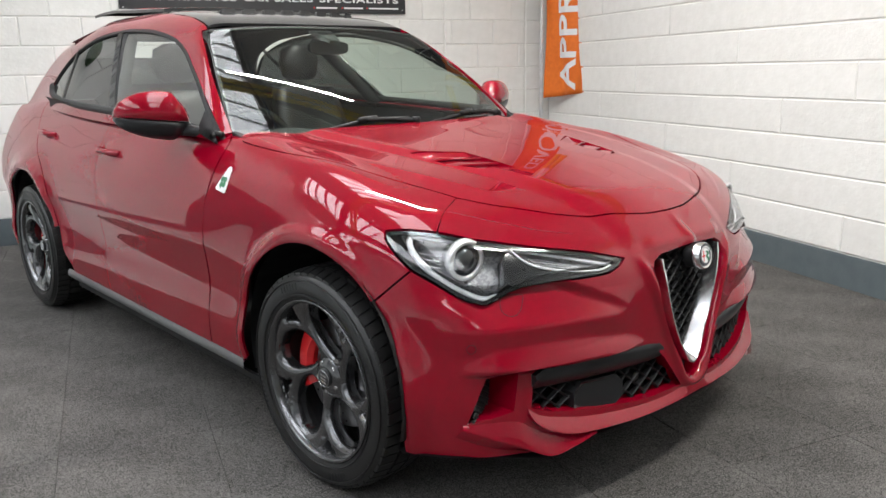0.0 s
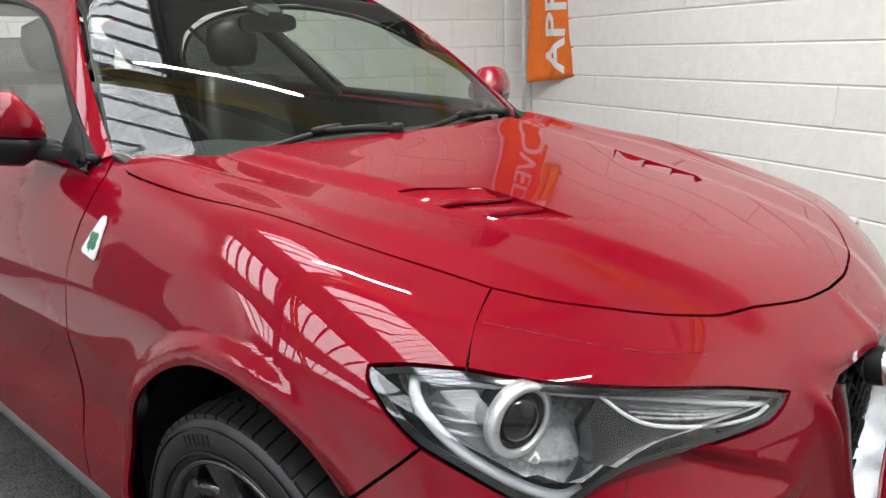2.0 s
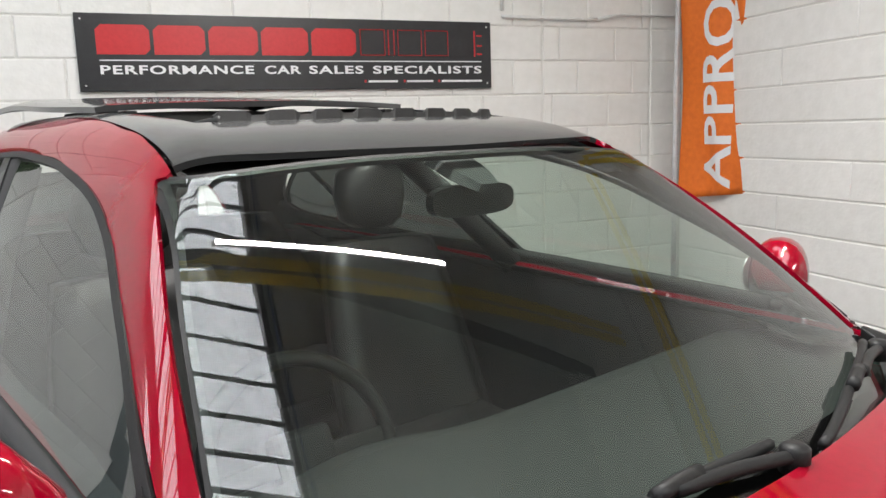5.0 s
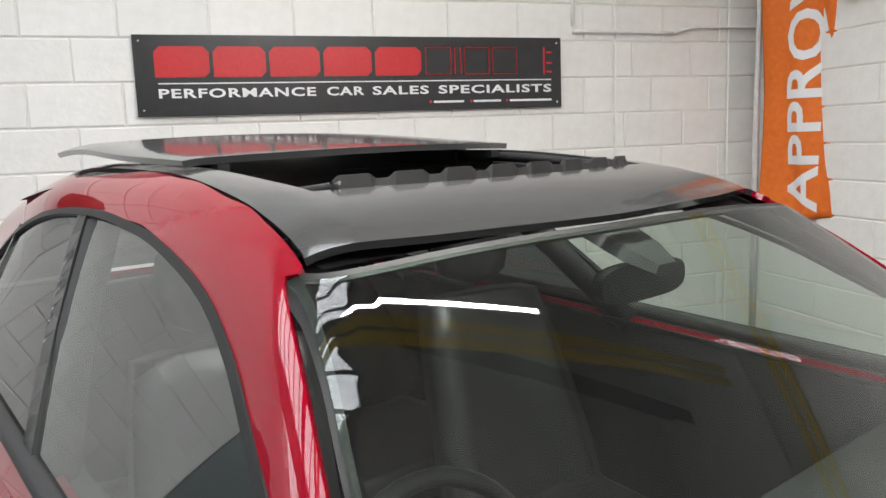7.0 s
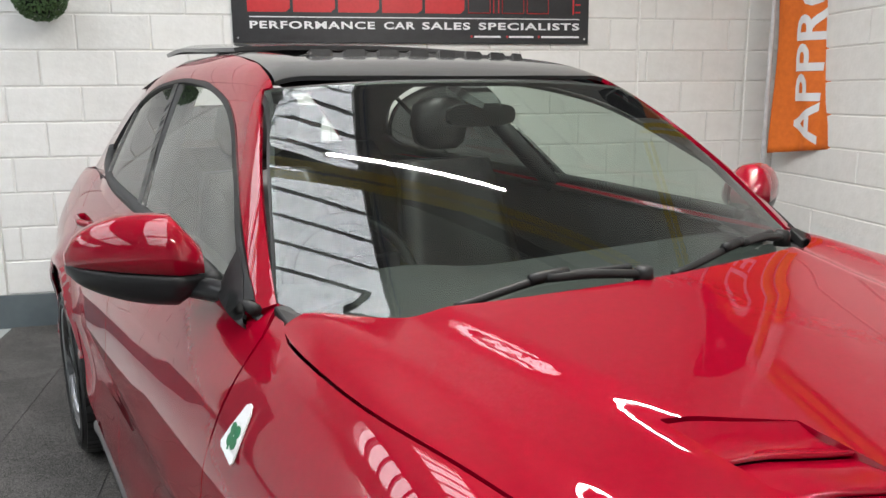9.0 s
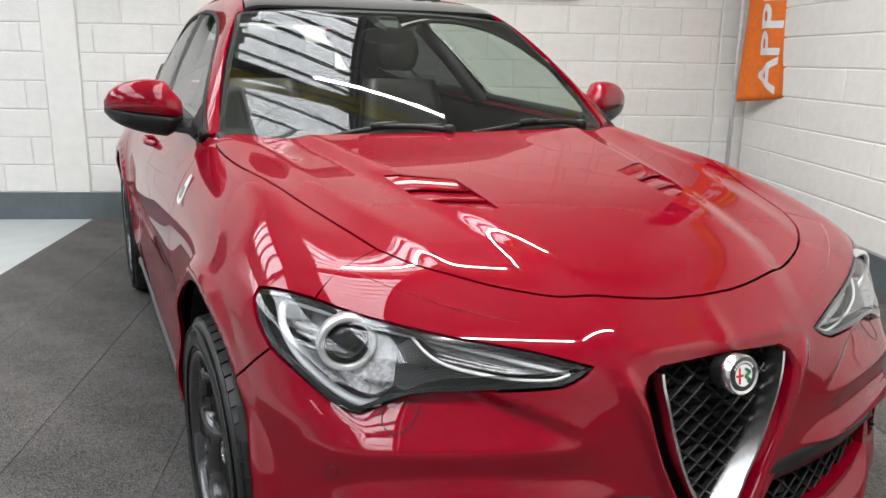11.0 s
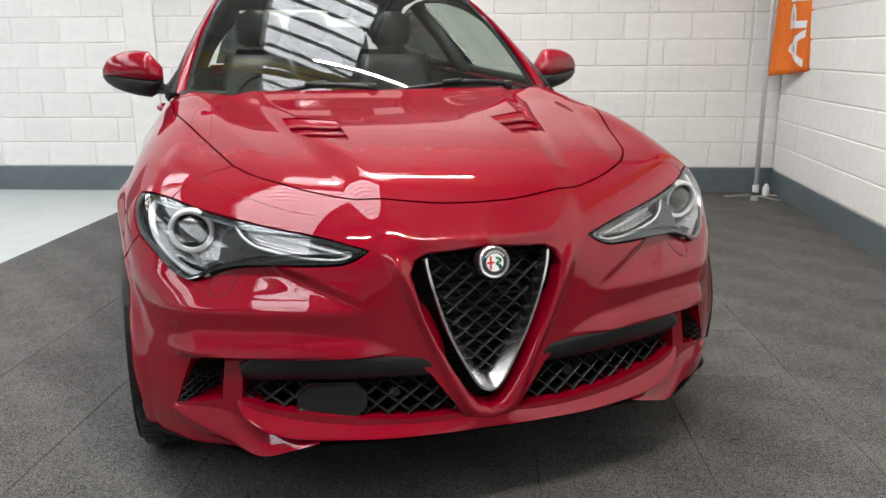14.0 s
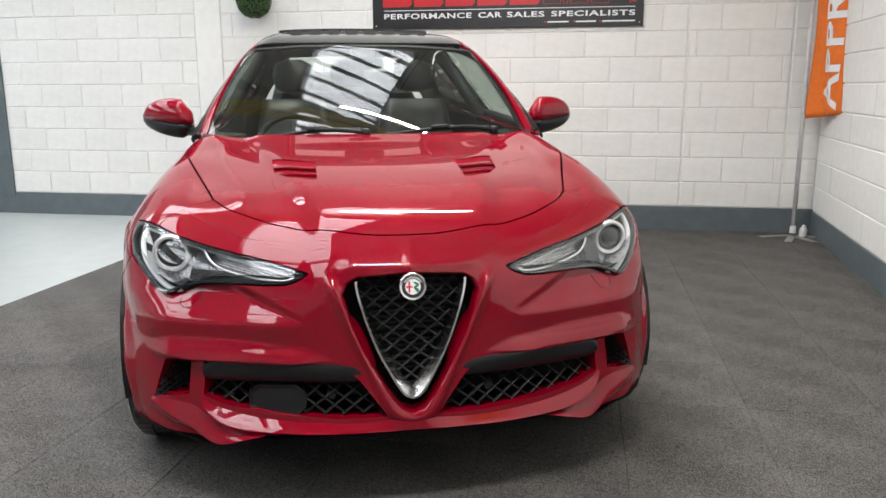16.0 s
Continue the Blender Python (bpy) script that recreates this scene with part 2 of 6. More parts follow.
def arc(points, gap):
    """A smooth curve through points, at about that spacing."""
    p = np.array(points, float)
    if len(p) == 2:
        n = max(2, int(np.linalg.norm(p[1] - p[0]) / gap) + 1)
        return p[0] + (p[1] - p[0]) * np.linspace(0, 1, n)[:, None]
    q = np.vstack([2 * p[0] - p[1], p, 2 * p[-1] - p[-2]])
    out = []
    for i in range(1, len(q) - 2):
        n = max(1, int(np.linalg.norm(q[i + 1] - q[i]) / gap))
        for t in np.arange(n) / n:
            a, b, c, d = q[i - 1 : i + 3]
            out.append(0.5 * (2 * b + (c - a) * t + (2 * a - 5 * b + 4 * c - d) * t * t + (3 * b - a - 3 * c + d) * t ** 3))
    return np.array(out + [p[-1]])


# ---------------------------------------------------------------- the car's surfaces
def spline(xs, ys):
    """Smooth curve through knots (monotone cubic); held level outside."""
    xs, ys = np.array(xs, float), np.array(ys, float)
    h, d = np.diff(xs), np.diff(ys) / np.diff(xs)
    m = np.zeros(len(xs))
    m[1:-1] = np.where(d[:-1] * d[1:] > 0, 2 * d[:-1] * d[1:] / (d[:-1] + d[1:] + 1e-12), 0)
    m[0], m[-1] = d[0], d[-1]

    def at(v):
        v = np.clip(v, xs[0], xs[-1])
        i = np.clip(np.searchsorted(xs, v) - 1, 0, len(h) - 1)
        t = (v - xs[i]) / h[i]
        return (ys[i] * (1 + 2 * t) * (1 - t) ** 2 + ys[i + 1] * t * t * (3 - 2 * t)
                + h[i] * (m[i] * t * (1 - t) ** 2 - m[i + 1] * t * t * (1 - t)))
    return at


def smax(a, b, k):
    """The larger of two, rounded over a width k."""
    h = np.maximum(k - np.abs(a - b), 0) / k
    return np.maximum(a, b) + h * h * k / 4


def bell(v, w):
    return np.exp(-(v / w) ** 2)


def ease(v, a, b):
    t = np.clip((v - a) / (b - a), 0, 1)
    return t * t * (3 - 2 * t)


FRONT_AXLE, REAR_AXLE, HUB = -0.03, 2.70, 0.355
crown = spline((-0.9, -0.78, -0.7, -0.6, -0.45, -0.25, 0.0, 0.3, 0.6, 1.0, 1.7, 2.5, 3.3), (0.70, 0.765, 0.805, 0.845, 0.888, 0.930, 0.966, 1.005, 1.047, 1.066, 1.10, 1.145, 1.16))
fall = spline((-0.8, -0.5, -0.2, 0.2, 0.6, 1.0), (0.06, 0.033, 0.022, 0.012, 0.012, 0.0))
waist = spline((-0.8, -0.55, -0.35, -0.1, 0.2, 0.6, 1.2, 2.0, 2.5, 2.9, 3.3, 3.75), (0.82, 0.84, 0.868, 0.893, 0.896, 0.896, 0.896, 0.893, 0.893, 0.892, 0.875, 0.81))
swell = spline((0.15, 0.25, 0.36, 0.50, 0.64, 0.76, 0.86, 0.93, 1.02, 1.12), (-0.03, -0.005, 0.0, -0.012, 0.0, -0.004, -0.030, -0.060, -0.11, -0.18))
nose = spline((0.15, 0.24, 0.33, 0.45, 0.6, 0.70, 0.80, 0.95), (-0.765, -0.775, -0.775, -0.765, -0.765, -0.755, -0.715, -0.60))
sweep = spline((0.15, 0.33, 0.45, 0.6, 0.7, 0.85), (0.36, 0.36, 0.345, 0.37, 0.41, 0.38))


ridge = spline((-0.62, -0.45, -0.28, -0.10, 0.05, 0.25, 0.50, 0.62), (0.42, 0.475, 0.515, 0.560, 0.595, 0.612, 0.672, 0.70))


def top_z(x, y):
    """Height of the bonnet and the wing tops."""
    ax = np.abs(x)
    d = ax - ridge(y)
    far_in, far_out = 0.5 * (np.sqrt(d * d + 0.012 ** 2) - d), 0.5 * (np.sqrt(d * d + 0.012 ** 2) + d)
    crest = 0.011 * np.exp(-far_in / 0.16 - far_out / 0.05) * ease(y, -0.62, -0.35) * (1 - ease(y, 0.55, 0.75))
    bulge = 0.016 * (1 - ease(ax, 0.25 + 0.22 * (y + 0.5), 0.335 + 0.22 * (y + 0.5)))
    wing = 0.030 * bell(ax - 0.77, 0.10) * ease(y, -0.42, 0.12)
    return crown(y) - fall(y) * (ax / 0.6) ** 2 + bulge - 0.012 + wing + crest


def side_x(y, z):
    """Half width of the body."""
    r1 = np.hypot(y - FRONT_AXLE, z - HUB)
    r2 = np.hypot(y - REAR_AXLE, z - HUB)
    ahead = 1 - 0.8 * ease(FRONT_AXLE - y, 0.02, 0.30) * ease(z, 0.48, 0.60)
    flare = 0.022 * bell(r1 - 0.395, 0.06) * ahead * (1 - 0.6 * ease(z, 0.60, 0.76)) + 0.026 * bell(r2 - 0.42, 0.08)
    arch = 0.013 * (1 - ease(r1, 0.422, 0.456)) * (0.3 + 0.7 * ahead) + 0.011 * (1 - ease(r2, 0.432, 0.464))
    arch = arch - 0.008 * (1 - ease(r1, 0.386, 0.410)) - 0.008 * (1 - ease(r2, 0.393, 0.416))
    haunch = 0.012 * bell(y - 2.75, 0.5) * bell(z - 0.82, 0.12)
    crease = 0.008 * ease(z, 0.60, 0.66) * (1 - ease(z, 0.66, 0.80)) * ease(y, 0.35, 0.8)
    return waist(y) + swell(z) + flare * ease(z, 0.2, 0.4) + haunch + crease + arch


spear = spline((0.28, 0.30, 0.375, 0.46, 0.56), (0.555, 0.568, 0.613, 0.652, 0.72))
brow_top = spline((0.18, 0.23, 0.34, 0.53, 0.70, 0.755, 0.80), (0.456, 0.468, 0.500, 0.518, 0.512, 0.485, 0.47))


def nose_y(x, z, hollowed=1.0):
    """Forward limit of the nose."""
    ax = np.abs(x)
    y = nose(z) + sweep(z) * ax ** 2
    # shelf over the lower openings: a crisp upper line, then out and sharply back
    u = brow_top(ax) - z
    u = 0.5 * (u + np.sqrt(u * u + 0.009 ** 2))
    brow = 0.038 * (1 - np.exp(-u / 0.032)) * ease(z, 0.442, 0.460) * ease(ax, 0.17, 0.36) * (1 - ease(ax, 0.70, 0.79))
    # scoop below the headlight, running out to a point towards the V
    v = z - 0.571
    v = 0.5 * (v + np.sqrt(v * v + 0.010 ** 2))
    scoop = hollowed * 0.036 * (1 - np.exp(-v / 0.055)) * (1 - ease(z, spear(ax) - 0.022, spear(ax) + 0.020)) * (1 - ease(ax, 0.68, 0.84)) * ease(ax, 0.27, 0.36)
    # the ridge below the scoop stands out, and the band under it leans back
    w = np.abs(z - 0.571)
    w = np.sqrt(w * w + 0.007 ** 2)
    scoop = scoop - 0.022 * np.clip(1 - w / 0.075, 0, 1) * ease(ax, 0.24, 0.40) * (1 - ease(ax, 0.70, 0.84))
    # raised rim round the V
    d = smax((ax - (0.066 + 0.439 * (z - 0.343))) * 0.916, 0.293 - z, 0.05)
    rim = 0.015 * bell(d - 0.012, 0.017) * ease(z, 0.225, 0.27) * (1 - ease(z, 0.67, 0.72))
    over = 0.012 * bell(z - 0.735, 0.018) * (1 - ease(ax, 0.16, 0.22))
    keel = 0.014 * bell(x, 0.022) * bell(z - 0.745, 0.045)
    return y - brow + scoop - rim - over - keel


def body_form(x, y, z, hollowed):
    a = smax(z - top_z(x, y), np.abs(x) - side_x(y, z), 0.16)
    a = smax(a, nose_y(x, z, hollowed) - y, 0.14)
    return smax(a, y - 3.72 + 0.25 * x * x + 0.15 * np.abs(z - 0.75), 0.2)


def body(x, y, z):
    """Below zero inside the lower body."""
    return body_form(x, y, z, 1.0)


def lamp_body(x, y, z):
    """The body without the scoop: the headlights stand flush with it."""
    return body_form(x, y, z, 0.0)


roof = spline((0.9, 1.2, 1.5, 1.9, 2.4, 2.9, 3.3, 3.7), (1.36, 1.475, 1.525, 1.550, 1.552, 1.510, 1.435, 1.30))


def cabin_side(y, z):
    return 0.815 + 0.012 * bell(y - 1.8, 0.8) - 0.11 * ease(y, 2.3, 3.6) - (z - 1.0) * 0.475 - 0.22 * np.maximum(z - 1.0, 0) ** 2


def screen_y(x, z):
    return 0.49 + (z - 1.03) * 1.50 + 0.40 * ((z - 1.22) ** 2 - 0.022) + (0.38 - 0.28 * np.clip(z - 1.03, 0, 0.5)) * x * x


def cabin(x, y, z, edge=0.05):
    """Below zero inside the glasshouse."""
    x = x - 0.016
    a = smax(z - roof(y) + 0.07 * x * x, np.abs(x) - cabin_side(y, z), 0.10)
    a = smax(a, (screen_y(x, z) - y) * 0.55, edge)
    return smax(a, (y - 3.74 + 0.9 * (z - 1.05) + 0.2 * x * x) * 0.7, 0.12)


def glazed(x, y, z):
    """The glasshouse with the windscreen's even sweep kept right to its edges."""
    return cabin(x, y, z, 0.020)


def meet(field, origin, way, far, near=0.0, steps=160):
    """First point along each ray at which a field turns negative, and whether there is one."""
    o, w = np.broadcast_arrays(np.asarray(origin, float), np.asarray(way, float))
    t = np.full(len(o), near)
    lo, hi = t.copy(), np.full(len(o), np.nan)
    found = np.zeros(len(o), bool)
    prev = t.copy()
    for k in range(1, steps + 1):
        s = near + (far - near) * k / steps
        p = o + w * s
        inside = field(p[:, 0], p[:, 1], p[:, 2]) < 0
        fresh = inside & ~found
        hi[fresh], lo[fresh] = s, near + (far - near) * (k - 1) / steps
        found |= inside
    hi = np.where(found, hi, far)
    lo = np.where(found, lo, far)
    for _ in range(28):
        m = (lo + hi) / 2
        p = o + w * m[:, None]
        inside = field(p[:, 0], p[:, 1], p[:, 2]) < 0
        hi, lo = np.where(inside, m, hi), np.where(inside, lo, m)
    return o + w * hi[:, None], found


def slope(field, p, e=4e-4):
    g = np.stack([field(*(p + e * d).T) - field(*(p - e * d).T) for d in np.eye(3)], -1)
    return g / np.linalg.norm(g, axis=1)[:, None]


# ---------------------------------------------------------------- panels cut from the body's surfaces
def seen_top():
    return (lambda p: p[:, :2]), (lambda q: (np.c_[q, np.full(len(q), 2.0)], np.tile((0, 0, -1.0), (len(q), 1)), 2.0))


def seen_side(s):
    return (lambda p: p[:, 1:]), (lambda q: (np.c_[np.full(len(q), 1.4 * s), q], np.tile((-1.0 * s, 0, 0), (len(q), 1)), 1.4))


def seen_front():
    return (lambda p: p[:, ::2]), (lambda q: (np.c_[q[:, 0], np.full(len(q), -1.4), q[:, 1]], np.tile((0, 1.0, 0), (len(q), 1)), 4.0))


def seen_round(centre, reach=2.4):
    """As seen from a point inside: turn and height angles."""
    c = np.array(centre, float)

    def flat(p):
        d = p - c
        return np.c_[np.arctan2(d[:, 0], -d[:, 1]), np.arctan2(d[:, 2], np.hypot(d[:, 0], d[:, 1]))]

    def rays(q):
        w = np.c_[np.sin(q[:, 0]) * np.cos(q[:, 1]), -np.cos(q[:, 0]) * np.cos(q[:, 1]), np.sin(q[:, 1])]
        return c + reach * w, -w, reach
    return flat, rays


def inside(poly, q):
    x, y = q[:, 0][:, None], q[:, 1][:, None]
    ax, ay = poly[:, 0], poly[:, 1]
    bx, by = np.roll(ax, -1), np.roll(ay, -1)
    cross = ((ay > y) != (by > y)) & (x < (bx - ax) * (y - ay) / (by - ay + 1e-15) + ax)
    return cross.sum(1) % 2 == 1


def inset(poly, gap):
    a, b = np.roll(poly, 1, 0), np.roll(poly, -1, 0)
    d = b - a
    n = np.c_[-d[:, 1], d[:, 0]] / (np.linalg.norm(d, axis=1)[:, None] + 1e-12)
    area = np.sum(poly[:, 0] * np.roll(poly[:, 1], -1) - poly[:, 1] * np.roll(poly[:, 0], -1))
    return poly + n * gap * np.sign(area)


def loop_of(runs, flat, step):
    """Runs of points, each smooth, with corners where they meet, as one closed outline in the view."""
    out = []
    for run in runs:
        out.append(arc(flat(np.array(run, float)), step)[:-1])
    return np.vstack(out)


def panel(name, field, view, runs, mat, parent, holes=(), grid=0.03, gap=0.002, lip=0.012, hole_lip=0.05, lift=0.0, label="", ring=0.0):
    """A sheet of the surface field = 0 inside an outline, with turned-in edges and openings."""
    flat, rays = view
    step = grid * 0.55
    outer = inset(loop_of(runs, flat, step), gap)
    inner = [loop_of(h, flat, step) for h in holes]
    if ring:
        inner.append(inset(inset(outer, ring / 2), ring / 2))
    lo, hi = outer.min(0), outer.max(0)
    gx, gy = np.arange(lo[0], hi[0], grid), np.arange(lo[1], hi[1], grid * 0.866)
    pts = np.array([(x + (j % 2) * grid / 2, y) for j, y in enumerate(gy) for x in gx])
    ok = inside(outer, pts)
    rim = np.vstack([outer, *inner])
    for h in inner:
        ok &= ~inside(h, pts)
    pts = pts[ok]
    near = np.array([np.min(np.sum((rim - p) ** 2, 1)) for p in pts]) if len(pts) else np.zeros(0)
    pts = pts[near > (grid * 0.45) ** 2]
    loops, start = [], 0
    for poly in (outer, *inner):
        loops.append([(start + i, start + (i + 1) % len(poly)) for i in range(len(poly))])
        start += len(poly)
    flat_pts = np.vstack([rim, pts])
    got = geometry.delaunay_2d_cdt([Vector(p) for p in flat_pts], [e for l in loops for e in l], [], 0, 1e-7)
    q = np.array([tuple(v) for v in got[0]])
    tris = np.array([f for f in got[2] if len(f) == 3])
    mid = q[tris].mean(1)
    keep = inside(outer, mid)
    for h in inner:
        keep &= ~inside(h, mid)
    tris = tris[keep]
    grown = (lambda x, y, z: field(x, y, z) - lift) if lift else field
    o, w, far = rays(q)
    p, hit = meet(grown, o, w, far)
    tris = tris[hit[tris].all(1)]
    nrm = slope(grown, p)
    a, b, c = p[tris[:, 0]], p[tris[:, 1]], p[tris[:, 2]]
    turn = np.sum(np.cross(b - a, c - a) * nrm[tris].mean(1), 1) < 0
    tris[turn] = tris[turn][:, ::-1]
    edges = {}
    for t in tris:
        for i in range(3):
            edges[(t[i], t[(i + 1) % 3])] = True
    border = [(i, j) for i, j in edges if (j, i) not in edges]
    in_outer = lambda i: np.min(np.sum((outer - q[i]) ** 2, 1)) < 1e-8
    ends = sorted({i for e in border for i in e})
    place = {i: len(p) + k for k, i in enumerate(ends)}
    deep = {i: lip if in_outer(i) else hole_lip for i in ends}
    low = np.array([p[i] - nrm[i] * deep[i] for i in ends]) if ends else np.zeros((0, 3))
    verts = np.vstack([p, low])
    quads = [(j, i, place[i], place[j]) for i, j in border]
    mesh = bpy.data.meshes.new(name)
    mesh.from_pydata(verts.tolist(), [], tris.tolist() + quads)
    normals = [tuple(nrm[i]) for t in tris for i in t]
    for f in quads:
        n = Vector(verts[f[1]] - verts[f[0]]).cross(Vector(verts[f[2]] - verts[f[0]]))
        n = n.normalized() if n.length > 0 else Vector((0, 0, 1))
        normals += [tuple(n)] * 4
    mesh.polygons.foreach_set("use_smooth", [True] * len(mesh.polygons))
    mesh.normals_split_custom_set(normals)
    return finish(name, mesh, mat, parent, label)


def mirrored(points, s):
    return [(x * s, y, z) for x, y, z in points]


def both(points):
    """A half outline from the middle outward and back to the middle, made whole."""
    return list(points) + [(-x, y, z) for x, y, z in points[::-1]][1:]

# ---------------------------------------------------------------- the car: shell
car = thing("sport_utility_car", "glossy dark red five-door car with open sunroof on grey carpet", "car")
NOSE = seen_round((0, 0.0, 0.55))
WING = seen_round((0, 0.25, 0.60))
LOFT = seen_round((0, 1.95, 0.98), 2.0)
TOP, FRONT = seen_top(), seen_front()

# half outlines, from the middle outward; x is mirrored for the other side
HOOD_REAR = [(0, 0.462, 1), (0.25, 0.474, 1), (0.48, 0.502, 1), (0.62, 0.548, 1), (0.705, 0.618, 1)]
HOOD_SIDE = [(0.705, 0.618, 1.03), (0.745, 0.610, 1.01), (0.758, 0.50, 0.995), (0.745, 0.28, 0.98), (0.71, 0.10, 0.96), (0.645, -0.12, 0.91), (0.583, -0.335, 0.868)]
HOOD_FRONT = [(0.583, -0.335, 0.868), (0.525, -0.432, 0.842), (0.42, -0.528, 0.82), (0.27, -0.606, 0.808), (0.12, -0.65, 0.803), (0, -0.661, 0.802)]
LAMP_TOP = [(0.748, -0.428, 0.818), (0.672, -0.50, 0.796), (0.54, -0.588, 0.767), (0.40, -0.658, 0.741), (0.289, -0.705, 0.711)]
LAMP_LOW = [(0.289, -0.705, 0.711), (0.35, -0.702, 0.681), (0.50, -0.654, 0.676), (0.60, -0.612, 0.671), (0.655, -0.59, 0.656), (0.705, -0.57, 0.635), (0.75, -0.53, 0.650), (0.80, -0.47, 0.694), (0.838, -0.42, 0.727)]
LAMP_BACK = [(0.838, -0.42, 0.727), (0.856, -0.375, 0.765), (0.852, -0.325, 0.806), (0.838, -0.315, 0.821)]
LAMP_CORNER = [(0.838, -0.315, 0.821), (0.80, -0.362, 0.824), (0.748, -0.428, 0.818)]
VENT = [(0.415, 0.065, 0.964), (0.255, -0.03, 0.963), (0.252, -0.262, 0.925), (0.285, -0.262, 0.923), (0.35, -0.205, 0.923), (0.40, -0.10, 0.936)]


def arch_points(axle, radius, a0, a1, n=14, x=0.9):
    return [(x, axle + radius * math.cos(radians(a)), HUB + 0.005 + radius * math.sin(radians(a))) for a in np.linspace(a0, a1, n)]


def on_body(field, view, pts):
    """Points carried onto a surface, with its outward direction there."""
    flat, rays = view
    o, w, far = rays(flat(np.array(pts, float)))
    p, _ = meet(field, o, w, far)
    return p, slope(field, p)


def settled(view, pts, gap=0.03, field=body):
    """A smooth run of points laid exactly on the body."""
    return [tuple(p) for p in on_body(field, view, arc(pts, gap))[0]]


HOOD_SIDE, HOOD_FRONT = settled(TOP, HOOD_SIDE), settled(TOP, HOOD_FRONT)
LAMP_TOP, LAMP_LOW, LAMP_BACK, LAMP_CORNER = (settled(NOSE, r, 0.03, lamp_body) for r in (LAMP_TOP, LAMP_LOW, LAMP_BACK, LAMP_CORNER))
ARCH = 0.388
SEAM_LOW = arch_points(FRONT_AXLE, ARCH, 137, 137, 1, 0.889)[0]

# bonnet, with an opening for each vent
vents = [[[(x * s, y, z) for x, y, z in VENT[i : i + 2]] for i in range(len(VENT) - 1)] + [[(VENT[-1][0] * s, *VENT[-1][1:]), (VENT[0][0] * s, *VENT[0][1:])]] for s in (1, -1)]
left = [(-x, y, z) for x, y, z in HOOD_SIDE]
hood_runs = [[(-x, y, z) for x, y, z in HOOD_REAR[::-1]] + HOOD_REAR[1:], HOOD_SIDE, HOOD_FRONT + [(-x, y, z) for x, y, z in HOOD_FRONT[::-1]][1:], left[::-1]]
bonnet = panel("bonnet", body, TOP, hood_runs, PAINT, car, holes=vents, grid=0.017, gap=0.0025, hole_lip=0.03, label="red bonnet with two louvred vents")

# the V of the nose and the lower openings
V_HOLE = [[(0, -0.75, 0.716), (0.155, -0.738, 0.706)], [(0.155, -0.738, 0.706), (0.187, -0.742, 0.690), (0.202, -0.745, 0.655)], [(0.202, -0.745, 0.655), (0.170, -0.755, 0.545), (0.122, -0.76, 0.440), (0.066, -0.77, 0.343)], [(0.066, -0.77, 0.343), (0.034, -0.775, 0.304), (0, -0.775, 0.293)]]
INTAKE = [(0.582, -0.648, 0.452), (0.41, -0.708, 0.456), (0.200, -0.756, 0.442), (0.150, -0.762, 0.395), (0.072, -0.773, 0.289), (0.22, -0.757, 0.285), (0.39, -0.72, 0.297), (0.546, -0.668, 0.317), (0.606, -0.64, 0.340), (0.602, -0.642, 0.395)]
SIDE_VENT = [(0.722, -0.585, 0.440), (0.640, -0.624, 0.449), (0.652, -0.62, 0.340), (0.764, -0.553, 0.312)]


def ring_runs(points, s=1):
    p = mirrored(points, s)
    return [[p[i], p[(i + 1) % len(p)]] for i in range(len(p))]


v_half = [tuple(p) for r in V_HOLE for p in arc(r, 0.02)[:-1]] + [V_HOLE[-1][-1]]
v_all = v_half + [(-x, y, z) for x, y, z in v_half[::-1]][1:-1]
LIP_OUT = [(0.868, -0.408, 0.210), (0.80, -0.53, 0.214), (0.735, -0.58, 0.210), (0.64, -0.65, 0.198), (0.56, -0.684, 0.187)]
LIP_MID = [(0.56, -0.684, 0.187), (0.49, -0.71, 0.208), (0.42, -0.73, 0.221), (0.236, -0.775, 0.232), (0, -0.795, 0.236)]
LIP = LIP_OUT + LIP_MID[1:]
bump_half = [HOOD_FRONT[::-1], [HOOD_FRONT[0], (0.66, -0.372, 0.852), LAMP_TOP[0]], LAMP_TOP, LAMP_LOW, [LAMP_LOW[-1], SEAM_LOW], arch_points(FRONT_AXLE, ARCH, 137, 197, 10, 0.88)[:-1] + [LIP[0]], LIP_OUT, LIP_MID]
bump_runs = bump_half + [[(-x, y, z) for x, y, z in r[::-1]] for r in bump_half[::-1]]
bumper = panel("front_bumper", body, NOSE, bump_runs, PAINT, car, holes=[ring_runs(v_all)] + [ring_runs(INTAKE, s) for s in (1, -1)] + [ring_runs(SIDE_VENT, s) for s in (1, -1)],
               grid=0.0115, gap=0.0032, lip=0.014, hole_lip=0.055, label="red front bumper around a V shaped grille")

DOOR_CUT = [(0.71, 0.70, 1.03), (0.77, 0.632, 0.99), (0.85, 0.622, 0.90), (0.873, 0.632, 0.80), (0.90, 0.64, 0.65), (0.89, 0.655, 0.45), (0.897, 0.66, 0.275)]
MID_CUT = [(0.79, 1.735, 1.072), (0.84, 1.745, 0.95), (0.88, 1.735, 0.84), (0.908, 1.69, 0.70), (0.895, 1.69, 0.52), (0.903, 1.66, 0.275)]
REAR_CUT = [(0.72, 2.86, 1.11), (0.8, 2.75, 1.0), (0.86, 2.60, 0.88), (0.92, 2.44, 0.78), (0.93, 2.33, 0.64), (0.92, 2.27, 0.50)]
